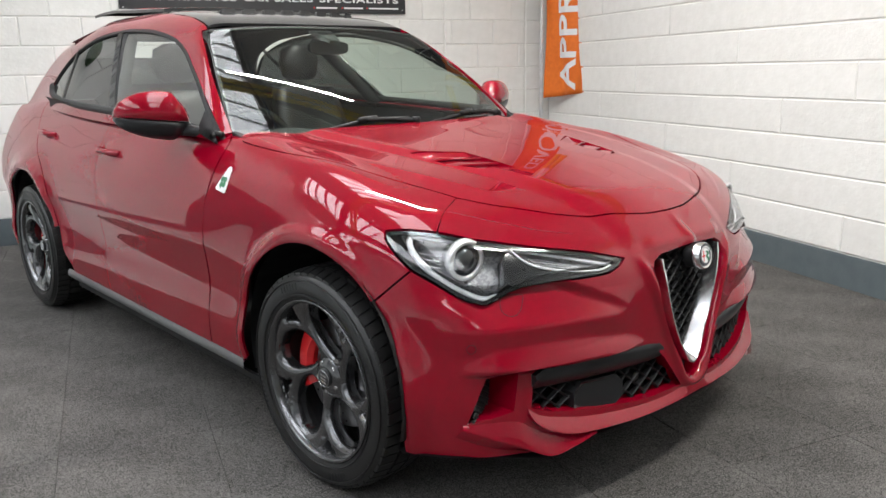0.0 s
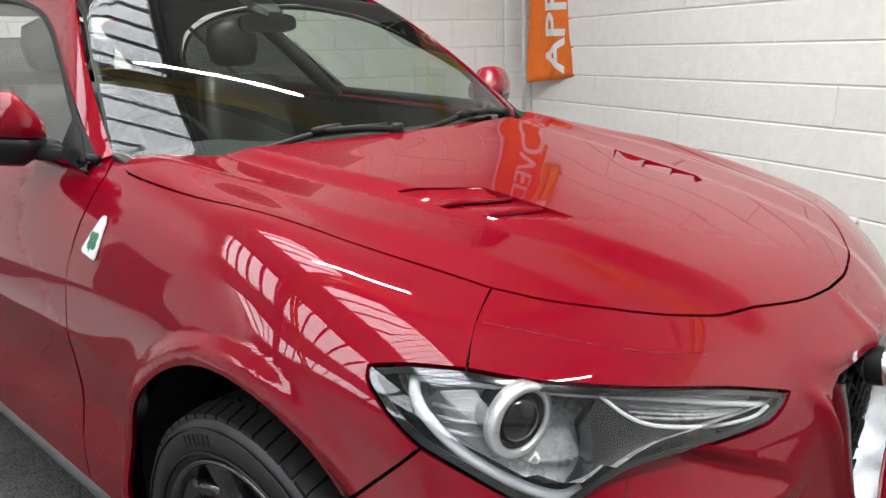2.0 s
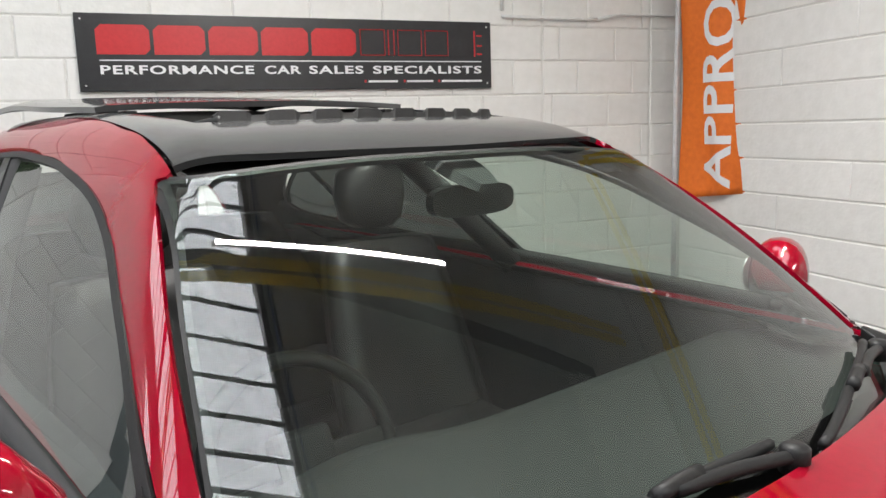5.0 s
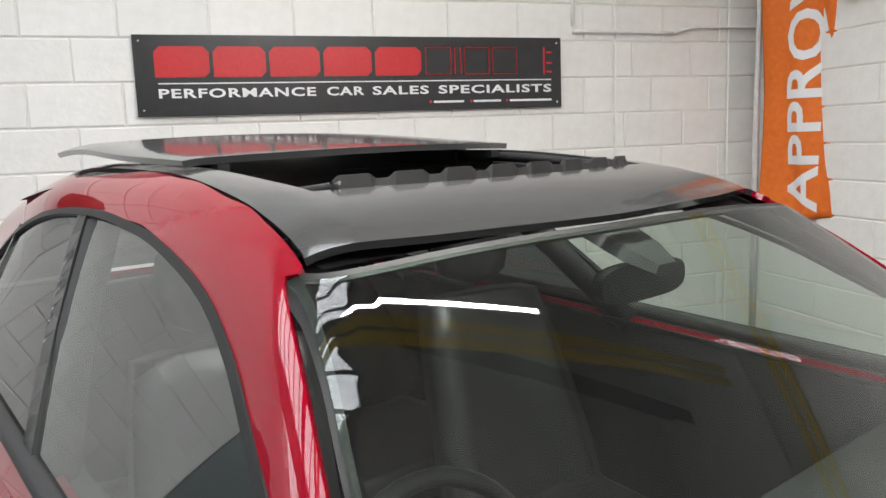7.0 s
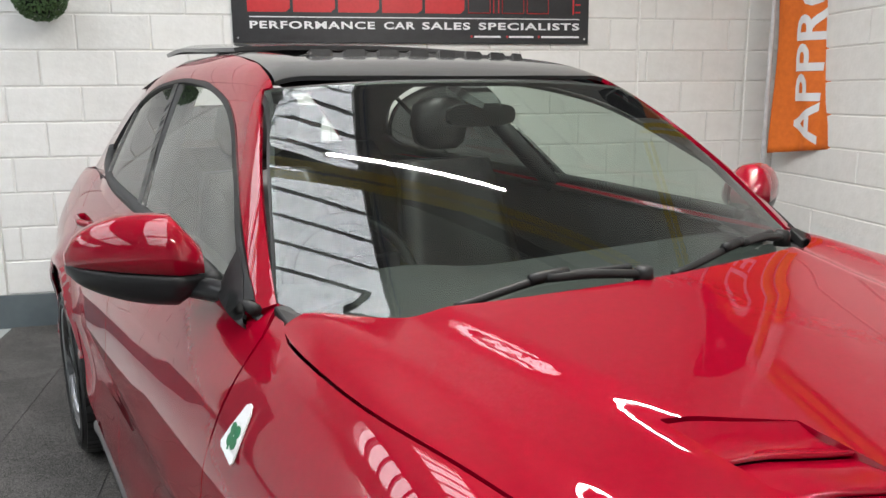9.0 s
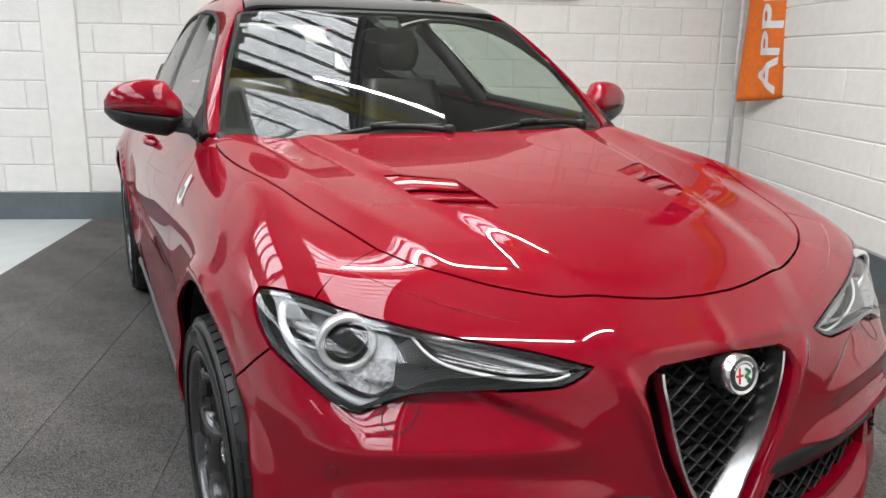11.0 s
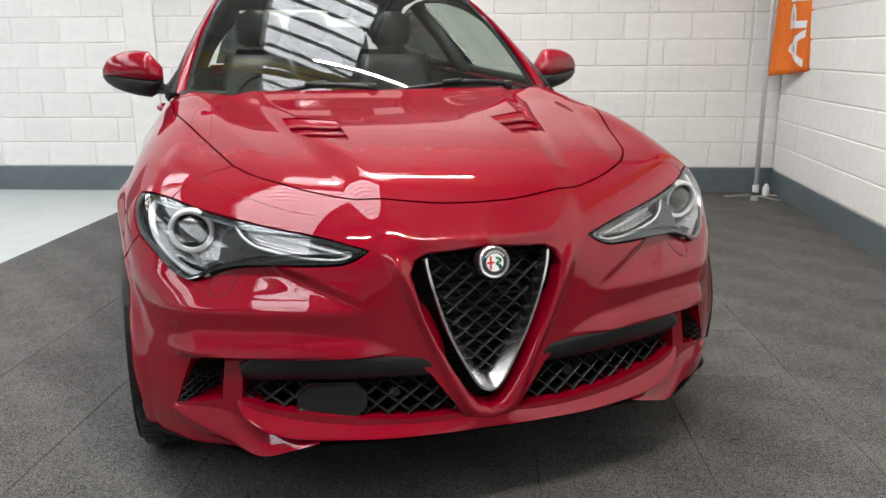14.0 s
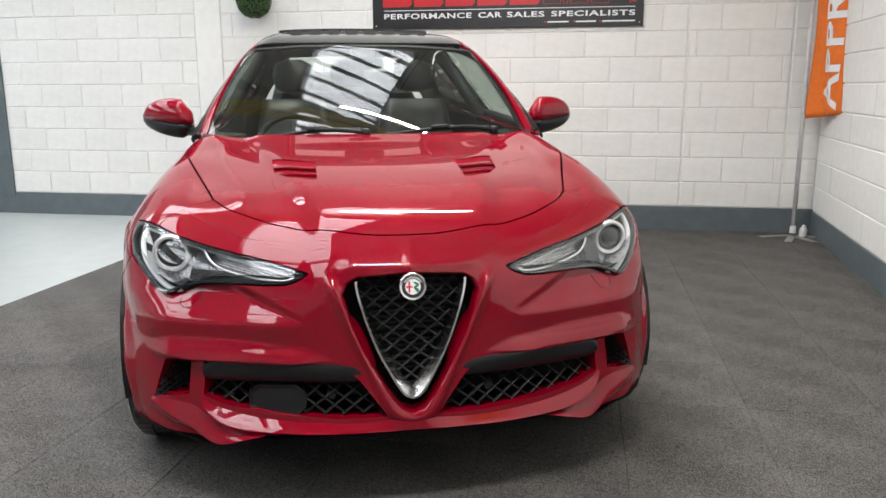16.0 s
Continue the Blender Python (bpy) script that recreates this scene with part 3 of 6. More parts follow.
for s in (1, -1):
    wing_runs = [mirrored(r, s) for r in (
        [(0.72, 0.665, 1.03), HOOD_SIDE[3]], HOOD_SIDE[3:], [HOOD_FRONT[0], (0.66, -0.372, 0.852), LAMP_TOP[0]], LAMP_CORNER[::-1], LAMP_BACK[::-1],
        [LAMP_BACK[0], SEAM_LOW], arch_points(FRONT_AXLE, ARCH, 137, -8, 22), [arch_points(FRONT_AXLE, ARCH, -8, -8, 1)[0], (0.89, 0.42, 0.275), (0.897, 0.655, 0.272)],
        [(x, y - 0.003, z) for x, y, z in DOOR_CUT[::-1]], [(0.71, 0.697, 1.03), (0.72, 0.665, 1.03)])]
    panel("front_wing", body, WING, wing_runs, PAINT, car, grid=0.0145, gap=0.0028, label="red front wing over the wheel arch")
    side = seen_side(s)
    door = panel("front_door", body, side, [mirrored(r, s) for r in (DOOR_CUT, [DOOR_CUT[-1], MID_CUT[-1]], MID_CUT[::-1], [MID_CUT[0], (0.79, 1.36, 1.054), (0.79, 1.0, 1.034), DOOR_CUT[0]])], PAINT, car, grid=0.026)
    rear = panel("rear_door", body, side, [mirrored(r, s) for r in (MID_CUT, [MID_CUT[-1], (0.9, 2.15, 0.275)], [(0.9, 2.15, 0.275), (0.9, 2.22, 0.36), REAR_CUT[-1]], REAR_CUT[::-1], [REAR_CUT[0], (0.77, 2.29, 1.10), MID_CUT[0]])], PAINT, car, grid=0.026)
    back = [(0.7, 3.5, 1.075), (0.66, 3.6, 0.95), (0.66, 3.62, 0.75), (0.68, 3.6, 0.5), (0.7, 3.5, 0.30)]
    panel("rear_wing", body, side, [mirrored(r, s) for r in (REAR_CUT, [REAR_CUT[-1], arch_points(REAR_AXLE, 0.395, 162, 162, 1)[0]], arch_points(REAR_AXLE, 0.395, 162, -12, 24), [arch_points(REAR_AXLE, 0.395, -12, -12, 1)[0], back[-1]], back[::-1], [back[0], REAR_CUT[0]])], PAINT, car, grid=0.03)
    for inner, outline in (("front_door_lining", (DOOR_CUT, [DOOR_CUT[-1], MID_CUT[-1]], MID_CUT[::-1], [MID_CUT[0], (0.79, 1.36, 1.054), (0.79, 1.0, 1.034), DOOR_CUT[0]])),
                           ("rear_door_lining", (MID_CUT, [MID_CUT[-1], (0.9, 2.15, 0.275)], [(0.9, 2.15, 0.275), (0.9, 2.22, 0.36), REAR_CUT[-1]], REAR_CUT[::-1], [REAR_CUT[0], (0.77, 2.29, 1.10), MID_CUT[0]])),
                           ("rear_wing_lining", (REAR_CUT, [REAR_CUT[-1], arch_points(REAR_AXLE, 0.395, 162, 162, 1)[0]], arch_points(REAR_AXLE, 0.395, 162, -12, 24), [arch_points(REAR_AXLE, 0.395, -12, -12, 1)[0], back[-1]], back[::-1], [back[0], REAR_CUT[0]]))):
        panel(inner, body, side, [mirrored(r, s) for r in outline], CABIN, car, grid=0.05, gap=0.004, lift=-0.017, lip=0.004, label="dark inner lining")
    # sill skirt and its dark underside
    bm = bmesh.new()
    ys = np.linspace(0.41, 2.24, 24)
    rows = []
    for y in ys:
        w = float(side_x(np.array(y), np.array(0.27)))
        rows.append([bm.verts.new((s * (w - dx), y, z)) for dx, z in ((0.006, 0.278), (-0.004, 0.266), (-0.004, 0.243), (0.03, 0.212), (0.09, 0.190))])
    for a, b in zip(rows, rows[1:]):
        for i in range(4):
            bm.faces.new((a[i], b[i], b[i + 1], a[i + 1]))
    part("sill_skirt", bm, SKIRT, car, "grey sill skirt below the doors", smooth=True)
    # door handles: a cup and a grip
    for holder, y, z in ((door, 1.62, 0.915), (rear, 2.52, 0.955)):
        x = float(side_x(np.array(y), np.array(z)))
        grip = [(s * (x - 0.002), y - 0.11, z - 0.006), (s * (x + 0.028), y - 0.07, z), (s * (x + 0.032), y, z + 0.003), (s * (x + 0.028), y + 0.06, z + 0.004), (s * (x - 0.004), y + 0.09, z + 0.002)]
        part("door_handle", tube(arc(grip, 0.01), 0.013, 10), PAINT, holder, "red door handle", smooth=True)

# tail: closes the shell behind
part("tailgate", box((-0.60, 3.40, 0.30), (0.60, 3.54, 1.04), 0.03), PAINT, car)

# glasshouse: frame of pillars and roof rails, glass, roof
DLO = [(0.772, 0.705, 1.020), (0.750, 0.774, 1.074), (0.704, 0.965, 1.198), (0.670, 1.098, 1.270), (0.628, 1.233, 1.338), (0.594, 1.395, 1.393), (0.567, 1.62, 1.434), (0.554, 1.80, 1.451), (0.547, 2.06, 1.460), (0.553, 2.387, 1.440), (0.575, 2.70, 1.372), (0.62, 2.88, 1.275), (0.665, 2.95, 1.19)]
DLO_LOW = [(0.665, 2.95, 1.19), (0.70, 2.84, 1.140), (0.74, 2.55, 1.112), (0.773, 2.22, 1.096), (0.786, 1.72, 1.078), (0.793, 1.10, 1.050), (0.80, 0.90, 1.037), (0.772, 0.705, 1.020)]
PILLAR = [(0.728, 0.69, 1.03), (0.65, 0.965, 1.236), (0.605, 1.09, 1.33), (0.56, 1.215, 1.421)]
RAIL = [(0.56, 1.21, 1.421), (0.530, 1.215, 1.425), (0.508, 1.35, 1.470), (0.487, 1.50, 1.495), (0.462, 1.75, 1.52), (0.445, 2.05, 1.526), (0.43, 2.6, 1.49), (0.39, 2.95, 1.42), (0.34, 3.15, 1.37)]
cabin_glass = {}
for s in (1, -1):
    runs = [mirrored(r, s) for r in (PILLAR, RAIL, [RAIL[-1], (0.56, 3.3, 1.15), (0.60, 3.36, 1.05)], [(0.60, 3.36, 1.05), (0.74, 2.5, 1.06), (0.80, 1.6, 1.03), (0.785, 0.74, 1.006)], [(0.785, 0.74, 1.006), PILLAR[0]])]
    panel("pillar_and_roof_rail", cabin, LOFT, runs, PAINT, car, holes=[[mirrored(DLO, s), mirrored(DLO_LOW, s)]], grid=0.024, gap=0.001, hole_lip=0.002, label="red windscreen pillar and roof rail")
    panel("pillar_lining", cabin, LOFT, runs, CABIN, car, holes=[[mirrored(DLO, s), mirrored(DLO_LOW, s)]], grid=0.04, gap=0.004, lift=-0.022, lip=0.002, hole_lip=-0.019, label="dark inner pillar lining")
    side = seen_side(s)
    # dark window trim all round, with a pillar between the doors
    dlo_runs = [mirrored(DLO, s), mirrored(DLO_LOW, s)]
    panel("window_trim", cabin, side, dlo_runs, BLACK, car, grid=0.016, gap=0.001, lift=0.004, hole_lip=0.014, ring=0.013, label="black window trim")

    def pane(name, y0, y1, mat, label):
        """The window's outline between two slanting lines, each given at the belt and at the top."""
        o = inset(inset(loop_of(dlo_runs, side[0], 0.02), 0.004), 0.004)
        out = []
        for y, z in o:
            f = (z - 1.0) / 0.46
            out.append((0.7 * s, min(max(y, y0[0] + (y0[1] - y0[0]) * f), y1[0] + (y1[1] - y1[0]) * f), z))
        keep = [out[0]]
        for p in out[1:]:
            if math.dist(p, keep[-1]) > 0.012:
                keep.append(p)
        return panel(name, cabin, side, [[keep[i], keep[(i + 1) % len(keep)]] for i in range(len(keep))], mat, car, grid=0.05, gap=0, lift=-0.006, lip=0.004, label=label)

    cabin_glass[s] = [pane("front_window", (0.5, 0.5), (1.63, 2.09), SIDE_GLASS, "clear front side window"),
                      pane("rear_window", (1.67, 2.13), (2.46, 2.74), DARK_GLASS, "darkened rear side window"),
                      pane("quarter_window", (2.475, 2.755), (3.4, 3.4), DARK_GLASS, "small darkened quarter window")]
    for y0, y1, w in ((1.62, 2.08, 0.06), (2.45, 2.73, 0.025)):
        z0, z1 = (1.072, 1.452) if y0 < 2 else (1.112, 1.39)
        f0, f1 = (z0 - 1) / 0.46, (z1 - 1) / 0.46
        yy = lambda f: y0 + (y1 - y0) * f
        quad = [(0.78 * s, yy(f0), z0), (0.78 * s, yy(f0) + w, z0), (0.56 * s, yy(f1) + w, z1), (0.56 * s, yy(f1), z1)]
        panel("window_pillar", cabin, side, ring_runs(quad), SATIN, car, grid=0.04, gap=0, lift=0.002, label="black pillar between the windows")

screen_runs = [[(-0.56, 1.21, 1.421), (-0.30, 1.16, 1.438), (0, 1.13, 1.442), (0.30, 1.16, 1.438), (0.56, 1.21, 1.421)], PILLAR[::-1],
               [(0.728, 0.69, 1.03), (0.69, 0.62, 1.004), (0.60, 0.56, 0.990), (0.3, 0.47, 0.982), (0, 0.45, 0.98), (-0.3, 0.47, 0.982), (-0.60, 0.56, 0.990), (-0.69, 0.62, 1.004), (-0.728, 0.69, 1.03)], mirrored(PILLAR, -1)]
screen = panel("windscreen", glazed, FRONT, screen_runs, SCREEN_GLASS, car, grid=0.03, gap=0.008, lift=-0.005, lip=0.005, label="clear windscreen reflecting the roof lights")
# dark border printed on the glass
shrink = lambda pts, k: [(x * (1 - k), y, 1.02 + (z - 1.02) * (1 - k * 1.2)) for x, y, z in pts]
panel("screen_border", glazed, FRONT, screen_runs, BLACK, car, holes=[[shrink(r, 0.025) for r in screen_runs]], grid=0.03, gap=0.004, lift=-0.008, lip=0.020, hole_lip=0.001, label="black border of the windscreen")

roof_runs = [[(-0.526, 1.222, 1.43), (-0.30, 1.172, 1.445), (0, 1.145, 1.45), (0.30, 1.172, 1.445), (0.526, 1.222, 1.43)], [(x - 0.004, y, z) for x, y, z in RAIL[1:]],
             [(0.336, 3.15, 1.36), (0, 3.18, 1.36), (-0.336, 3.15, 1.36)], [(-x + 0.004, y, z) for x, y, z in RAIL[:0:-1]]]
OPENING = [(-0.40, 1.41, 1.5), (-0.2, 1.365, 1.5), (0, 1.35, 1.5), (0.2, 1.365, 1.5), (0.40, 1.41, 1.5)], [(0.40, 1.41, 1.5), (0.405, 1.6, 1.5), (0.40, 2.2, 1.5)], [(0.40, 2.2, 1.5), (-0.40, 2.2, 1.5)], [(-0.40, 2.2, 1.5), (-0.405, 1.6, 1.5), (-0.40, 1.41, 1.5)]
panel("roof_panel", cabin, TOP, roof_runs, ROOF_GLASS, car, holes=[list(OPENING)], grid=0.035, gap=0.003, hole_lip=0.05, label="gloss black roof with a large opening")
SLIDE = [[(-0.43, 1.85, 1.5), (-0.2, 1.81, 1.5), (0, 1.80, 1.5), (0.2, 1.81, 1.5), (0.43, 1.85, 1.5)], [(0.43, 1.85, 1.5), (0.45, 2.2, 1.5), (0.44, 2.75, 1.5)], [(0.44, 2.75, 1.5), (0, 2.80, 1.5), (-0.44, 2.75, 1.5)], [(-0.44, 2.75, 1.5), (-0.45, 2.2, 1.5), (-0.43, 1.85, 1.5)]]
sunroof = panel("sunroof_glass", cabin, TOP, SLIDE, ROOF_GLASS, car, grid=0.04, gap=0, lift=0.004, lip=0.014, label="slid-back black glass sunroof panel")
sunroof.matrix_basis = Matrix.Translation((0, 1.8, 1.54)) @ pose(0, 0, 0.010, 3.4) @ Matrix.Translation((0, -1.8, -1.54))


# ---------------------------------------------------------------- the car: nose details
def lattice(poly, pitch, angle, bar, deep, place, lean=1.0):
    """Crossing bars inside a flat outline; place carries (u, v, depth) into the car."""
    poly = np.array(poly)
    bm = bmesh.new()
    lo, hi = poly.min(0) - 0.1, poly.max(0) + 0.1
    for a in (angle, -angle):
        d = np.array((math.cos(radians(a)), math.sin(radians(a))))
        n = np.array((-d[1], d[0]))
        c = (lo + hi) / 2
        reach = np.linalg.norm(hi - lo)
        for k in range(-60, 61):
            base = c + n * k * pitch
            if abs(k * pitch) > reach:
                continue
            t = np.linspace(-reach, reach, int(2 * reach / 0.008))
            ok = inside(poly, base + d * t[:, None])
            runs = np.flatnonzero(np.diff(np.r_[0, ok.astype(int), 0]))
            for i, j in zip(runs[::2], runs[1::2]):
                if t[j - 1] - t[i] < 0.006:
                    continue
                steps = max(2, int((t[j - 1] - t[i]) / 0.03) + 1)
                rows = []
                for s_ in np.linspace(t[i], t[j - 1], steps):
                    q = base + d * s_
                    rows.append([bm.verts.new(place(*(q + n * w), z)) for w, z in ((-bar / 2, deep), (-bar / 2, 0.001), (0, -0.0015), (bar / 2, 0.001), (bar / 2, deep))])
                for p, q in zip(rows, rows[1:]):
                    for m_ in range(4):
                        bm.faces.new((p[m_], q[m_], q[m_ + 1], p[m_ + 1]))
    return bm


nose_place = lambda back: (lambda u, v, dep: Vector((u, float(nose(np.array(v)) + sweep(np.array(v)) * u * u) + back + dep, v)))
# V grille: near-black sheet as the shade behind, lattice, satin V, round badge
grille = part("grille", prism([(x * 0.97, z) for x, y, z in v_all], 0.02, pose(0, -0.655, 0, 90, 0, 0)), CAVITY_SHADE, car, "grille behind the V, its shade a near-black sheet")
ring_out = on_body(body, NOSE, v_all)[0]
bm = bmesh.new()
mid_v = np.array((0, 0, 0.56))
rows = []
for i, p in enumerate(ring_out):
    d = ring_out[(i + 1) % len(ring_out)] - ring_out[i - 1]
    n_ = np.array((-d[2], 0, d[0])) / (np.hypot(d[0], d[2]) + 1e-9)
    n_ = n_ if n_ @ (mid_v - p) > 0 else -n_
    rows.append([bm.verts.new(p + n_ * o + np.array((0, b, 0))) for o, b in ((0.0, 0.001), (0.006, 0.004), (0.010, 0.016), (0.012, 0.060))])
for i in range(len(rows)):
    a, b = rows[i], rows[(i + 1) % len(rows)]
    for k in range(3):
        bm.faces.new((a[k], a[k + 1], b[k + 1], b[k]))
part("grille_surround", bm, PAINT, bumper, "red inner edge of the V opening", smooth=True)
V_IN = [(0.146, 0.70), (0.150, 0.66), (0.088, 0.50), (0.035, 0.385), (0, 0.365)]
v_poly = V_IN + [(-x, z) for x, z in V_IN[-2::-1]]
part("grille_lattice", lattice(v_poly, 0.034, 40, 0.0042, 0.012, nose_place(0.040)), LATTICE, grille, "black diamond lattice")
for k in range(17):
    part("radiator_fin", box((-0.13 + 0.003 * k, -0.688, 0.69 - 0.018 * k), (0.13 - 0.003 * k, -0.676, 0.696 - 0.018 * k)), BLACK, grille)
bm = bmesh.new()
path = [(0.160, 0.692), (0.155, 0.655), (0.133, 0.575), (0.100, 0.485), (0.062, 0.410), (0.036, 0.366), (0.018, 0.347), (0, 0.341)]
path = path + [(-x, z) for x, z in path[-2::-1]]
pts = arc([(x, z, 0) for x, z in path], 0.012)
rows = []
for i, (x, z, _) in enumerate(pts):
    d = pts[min(i + 1, len(pts) - 1)] - pts[max(i - 1, 0)]
    d = d / np.linalg.norm(d)
    n = np.array((d[1], -d[0]))
    n = n if n @ np.array((x, z - 0.62)) > 0 or abs(x) < 1e-6 and n[1] < 0 else -n
    wide = 0.012 + 0.020 * float(ease(0.70 - z, 0.10, 0.37))
    y0 = float(nose(np.array(z)) + sweep(np.array(z)) * x * x)
    rows.append([bm.verts.new((x + n[0] * o, y0 + dy, z + n[1] * o)) for o, dy in ((0.003, 0.06), (0.003, 0.004), (0.001, -0.002), (-0.005, -0.002), (-wide * 0.75, 0.030), (-wide, 0.050), (-wide, 0.07))])
for a, b in zip(rows, rows[1:]):
    for i in range(6):
        bm.faces.new((a[i], b[i], b[i + 1], a[i + 1]))
part("grille_shield", bm, CHROME, grille, "satin silver V shaped shield", sharp=50)

BADGE = pose(0, -0.792, 0.682, 82, 0, 0)
badge = part("nose_badge", lathe([(0.0395, -0.02), (0.0395, 0.0), (0.037, 0.003), (0.0335, 0.0015), (0.031, 0.0006)], 40, BADGE), CHROME, car, "round silver badge with plain red and green shapes", smooth=False, sharp=40)
part("badge_ring", lathe([(0.031, 0.0), (0.031, 0.0022), (0.022, 0.0022), (0.022, 0.0)], 40, BADGE, close=True), DARK_MARK, badge)
part("badge_face", lathe([(0.022, 0.0), (0.022, 0.0024)], 32, BADGE), WHITE_MARK, badge)
part("badge_bar", add_box(box((-0.0130, -0.016, 0.0024), (-0.0082, 0.016, 0.0031), 0, BADGE), (-0.0200, -0.0024, 0.0024), (-0.0015, 0.0024, 0.0031), 0, BADGE), RED_MARK, badge)
part("badge_wave", tube([BADGE @ Vector((0.0095 + 0.0052 * math.sin(k * 0.62), -0.014 + 0.00155 * k, 0.0026)) for k in range(19)], 0.0034, 6), GREEN_MARK, badge)
for k in list(range(-5, -0)) + list(range(1, 6)):
    part("rim_bar", box((-0.0016, 0.0243, 0.0022), (0.0016, 0.0290, 0.0030), 0, BADGE @ Matrix.Rotation(radians(-12.5 * k + (6 if k > 0 else -6)), 4, "Z")), WHITE_MARK, badge)
part("badge_boss", lathe([(0.036, -0.05), (0.036, -0.018)], 32, BADGE), BLACK, badge)

# lower openings: near-black sheet as the shade inside, mesh, dark bar, round tow cap, sensor box
for s in (1, -1):
    poly = [(x * s, z) for x, y, z in INTAKE]
    low = part("lower_intake", prism([(u * 0.99, v) for u, v in poly], 0.012, pose(0, -0.565, 0, 90, 0, 0)), CAVITY_SHADE, car, "lower air intake, its shade a near-black sheet")
    part("intake_mesh", lattice([(x * s, z) for x, y, z in INTAKE[2:] + [(0.604, 0, 0.40)]], 0.036, 40, 0.0044, 0.014, nose_place(0.026)), LATTICE, low, "black diamond mesh")
    bm = bmesh.new()
    rows = []
    for u in np.linspace(0.150, 0.605, 26):
        hi_z = np.interp(u, (0.135, 0.165, 0.41, 0.575, 0.605), (0.420, 0.446, 0.461, 0.455, 0.435))
        lo_z = np.interp(u, (0.135, 0.165, 0.605), (0.398, 0.390, 0.386))
        out = 0.017 * float(ease(np.array(u), 0.17, 0.36))
        y0 = [float(nose(np.array(z)) + sweep(np.array(z)) * u * u) for z in (lo_z, hi_z)]
        rows.append([bm.verts.new((u * s, y, z)) for y, z in ((y0[0] + 0.05, lo_z), (y0[0] + 0.016, lo_z + 0.001), (y0[0] + 0.004, lo_z + 0.010), (y0[1] - 0.003 - out, hi_z - 0.012), (y0[1] + 0.002 - out, hi_z), (y0[1] + 0.05, hi_z))])
    for a, b in zip(rows, rows[1:]):
        for i in range(5):
            bm.faces.new((a[i], b[i], b[i + 1], a[i + 1]))
    bm.faces.new(rows[0])
    bm.faces.new(rows[-1])
    bar = part("intake_bar", bm, SATIN, low, "satin black bar above the mesh", sharp=50)
    p, n = on_body(body, NOSE, [(0.41 * s, -0.70, 0.424)])
    part("tow_cap", tube([p[0] + (0.021 * math.cos(a), -0.001 + 0.36 * 0.82 * s * 0.021 * math.cos(a) * 1.1, 0.021 * math.sin(a)) for a in np.linspace(0, 2 * math.pi, 25)[:-1]], 0.0012, 5, True), BLACK, low)
    for u in (0.235,):
        part("parking_sensor", lathe([(0.016, -0.03), (0.016, 0.0), (0.012, 0.003)], 6, pose(u * s, -0.722, 0.347, 90, 0, 0)), BLACK, low)
    # side duct: its mesh faces a little inward, deep at the inner wall and shallow at the outer edge
    mouth = on_body(body, NOSE, mirrored(SIDE_VENT, s))[0]
    hind = [mouth[0] + (0, 0.010, 0), (0.648 * s, -0.530, 0.447), (0.660 * s, -0.530, 0.338), mouth[3] + (0, 0.010, 0)]
    duct_y = lambda u, v: float(np.interp(abs(u), (0.655, 0.75), (-0.532, -0.566)))
    q = [(p[0], p[2]) for p in hind]
    # flat near-black sheet puts the duct's inner shade into its colour
    duct = part("side_duct", prism([(u * 0.995, v) for u, v in q], 0.012, pose(0, -0.485, 0, 90, 0, 0)), CAVITY_SHADE, car, "side duct, its shade a near-black sheet")
    part("duct_mesh", lattice(q, 0.0145, 33, 0.0046, 0.008, lambda u, v, dep: Vector((u, duct_y(u, v) + dep, v))), LATTICE, duct, "black honeycomb mesh")
    bm = bmesh.new()
    fore, rear_ = [bm.verts.new(p) for p in mouth], [bm.verts.new(p) for p in hind]
    for k in range(3):
        bm.faces.new((fore[k], fore[k + 1], rear_[k + 1], rear_[k]))
    part("duct_wall", bm, PAINT, duct, "red inner walls of the duct")
    p, n = on_body(body, NOSE, [(0.758 * s, -0.565, 0.524)])
    t = Vector(n[0]).to_track_quat("Z", "Y").to_matrix().to_4x4()
    t.translation = p[0]
    part("parking_sensor", lathe([(0.0115, -0.004), (0.0115, 0.0008), (0.0095, 0.0014)], 20, t), PAINT, car, "small round red parking sensor")
    part("sensor_seam", lathe([(0.0125, 0.0004), (0.0132, 0.0008), (0.0125, 0.0012), (0.0118, 0.0008)], 20, t, close=True), BLACK, car)
    # headlight washer flap, outlined by its seam
    flap = [(0.615, -0.62, 0.650), (0.64, -0.61, 0.655), (0.672, -0.59, 0.648), (0.668, -0.59, 0.615), (0.645, -0.605, 0.600), (0.622, -0.615, 0.612)]
    p, n = on_body(body, NOSE, mirrored(arc(flap + flap[:1], 0.01)[:-1], s))
    part("washer_seam", tube(p, 0.0011, 5, True), BLACK, car)
radar = [(-0.475, 0.355), (-0.448, 0.381), (-0.335, 0.383), (-0.309, 0.358), (-0.309, 0.318), (-0.335, 0.292), (-0.448, 0.289), (-0.475, 0.312)]
face = [(u, float(nose(np.array(v)) + sweep(np.array(v)) * u * u) + 0.012, v) for u, v in radar]
bm = bmesh.new()
out = [bm.verts.new(p) for p in face]
mid = np.mean(face, 0)
inn = [bm.verts.new((mid[0] + (p[0] - mid[0]) * 0.86, p[1] + 0.004, mid[2] + (p[2] - mid[2]) * 0.80)) for p in face]
rim = [bm.verts.new((p[0], p[1] + 0.05, p[2])) for p in face]
for i in range(8):
    j = (i + 1) % 8
    bm.faces.new((out[i], out[j], inn[j], inn[i]))
    bm.faces.new((rim[i], rim[j], out[j], out[i]))
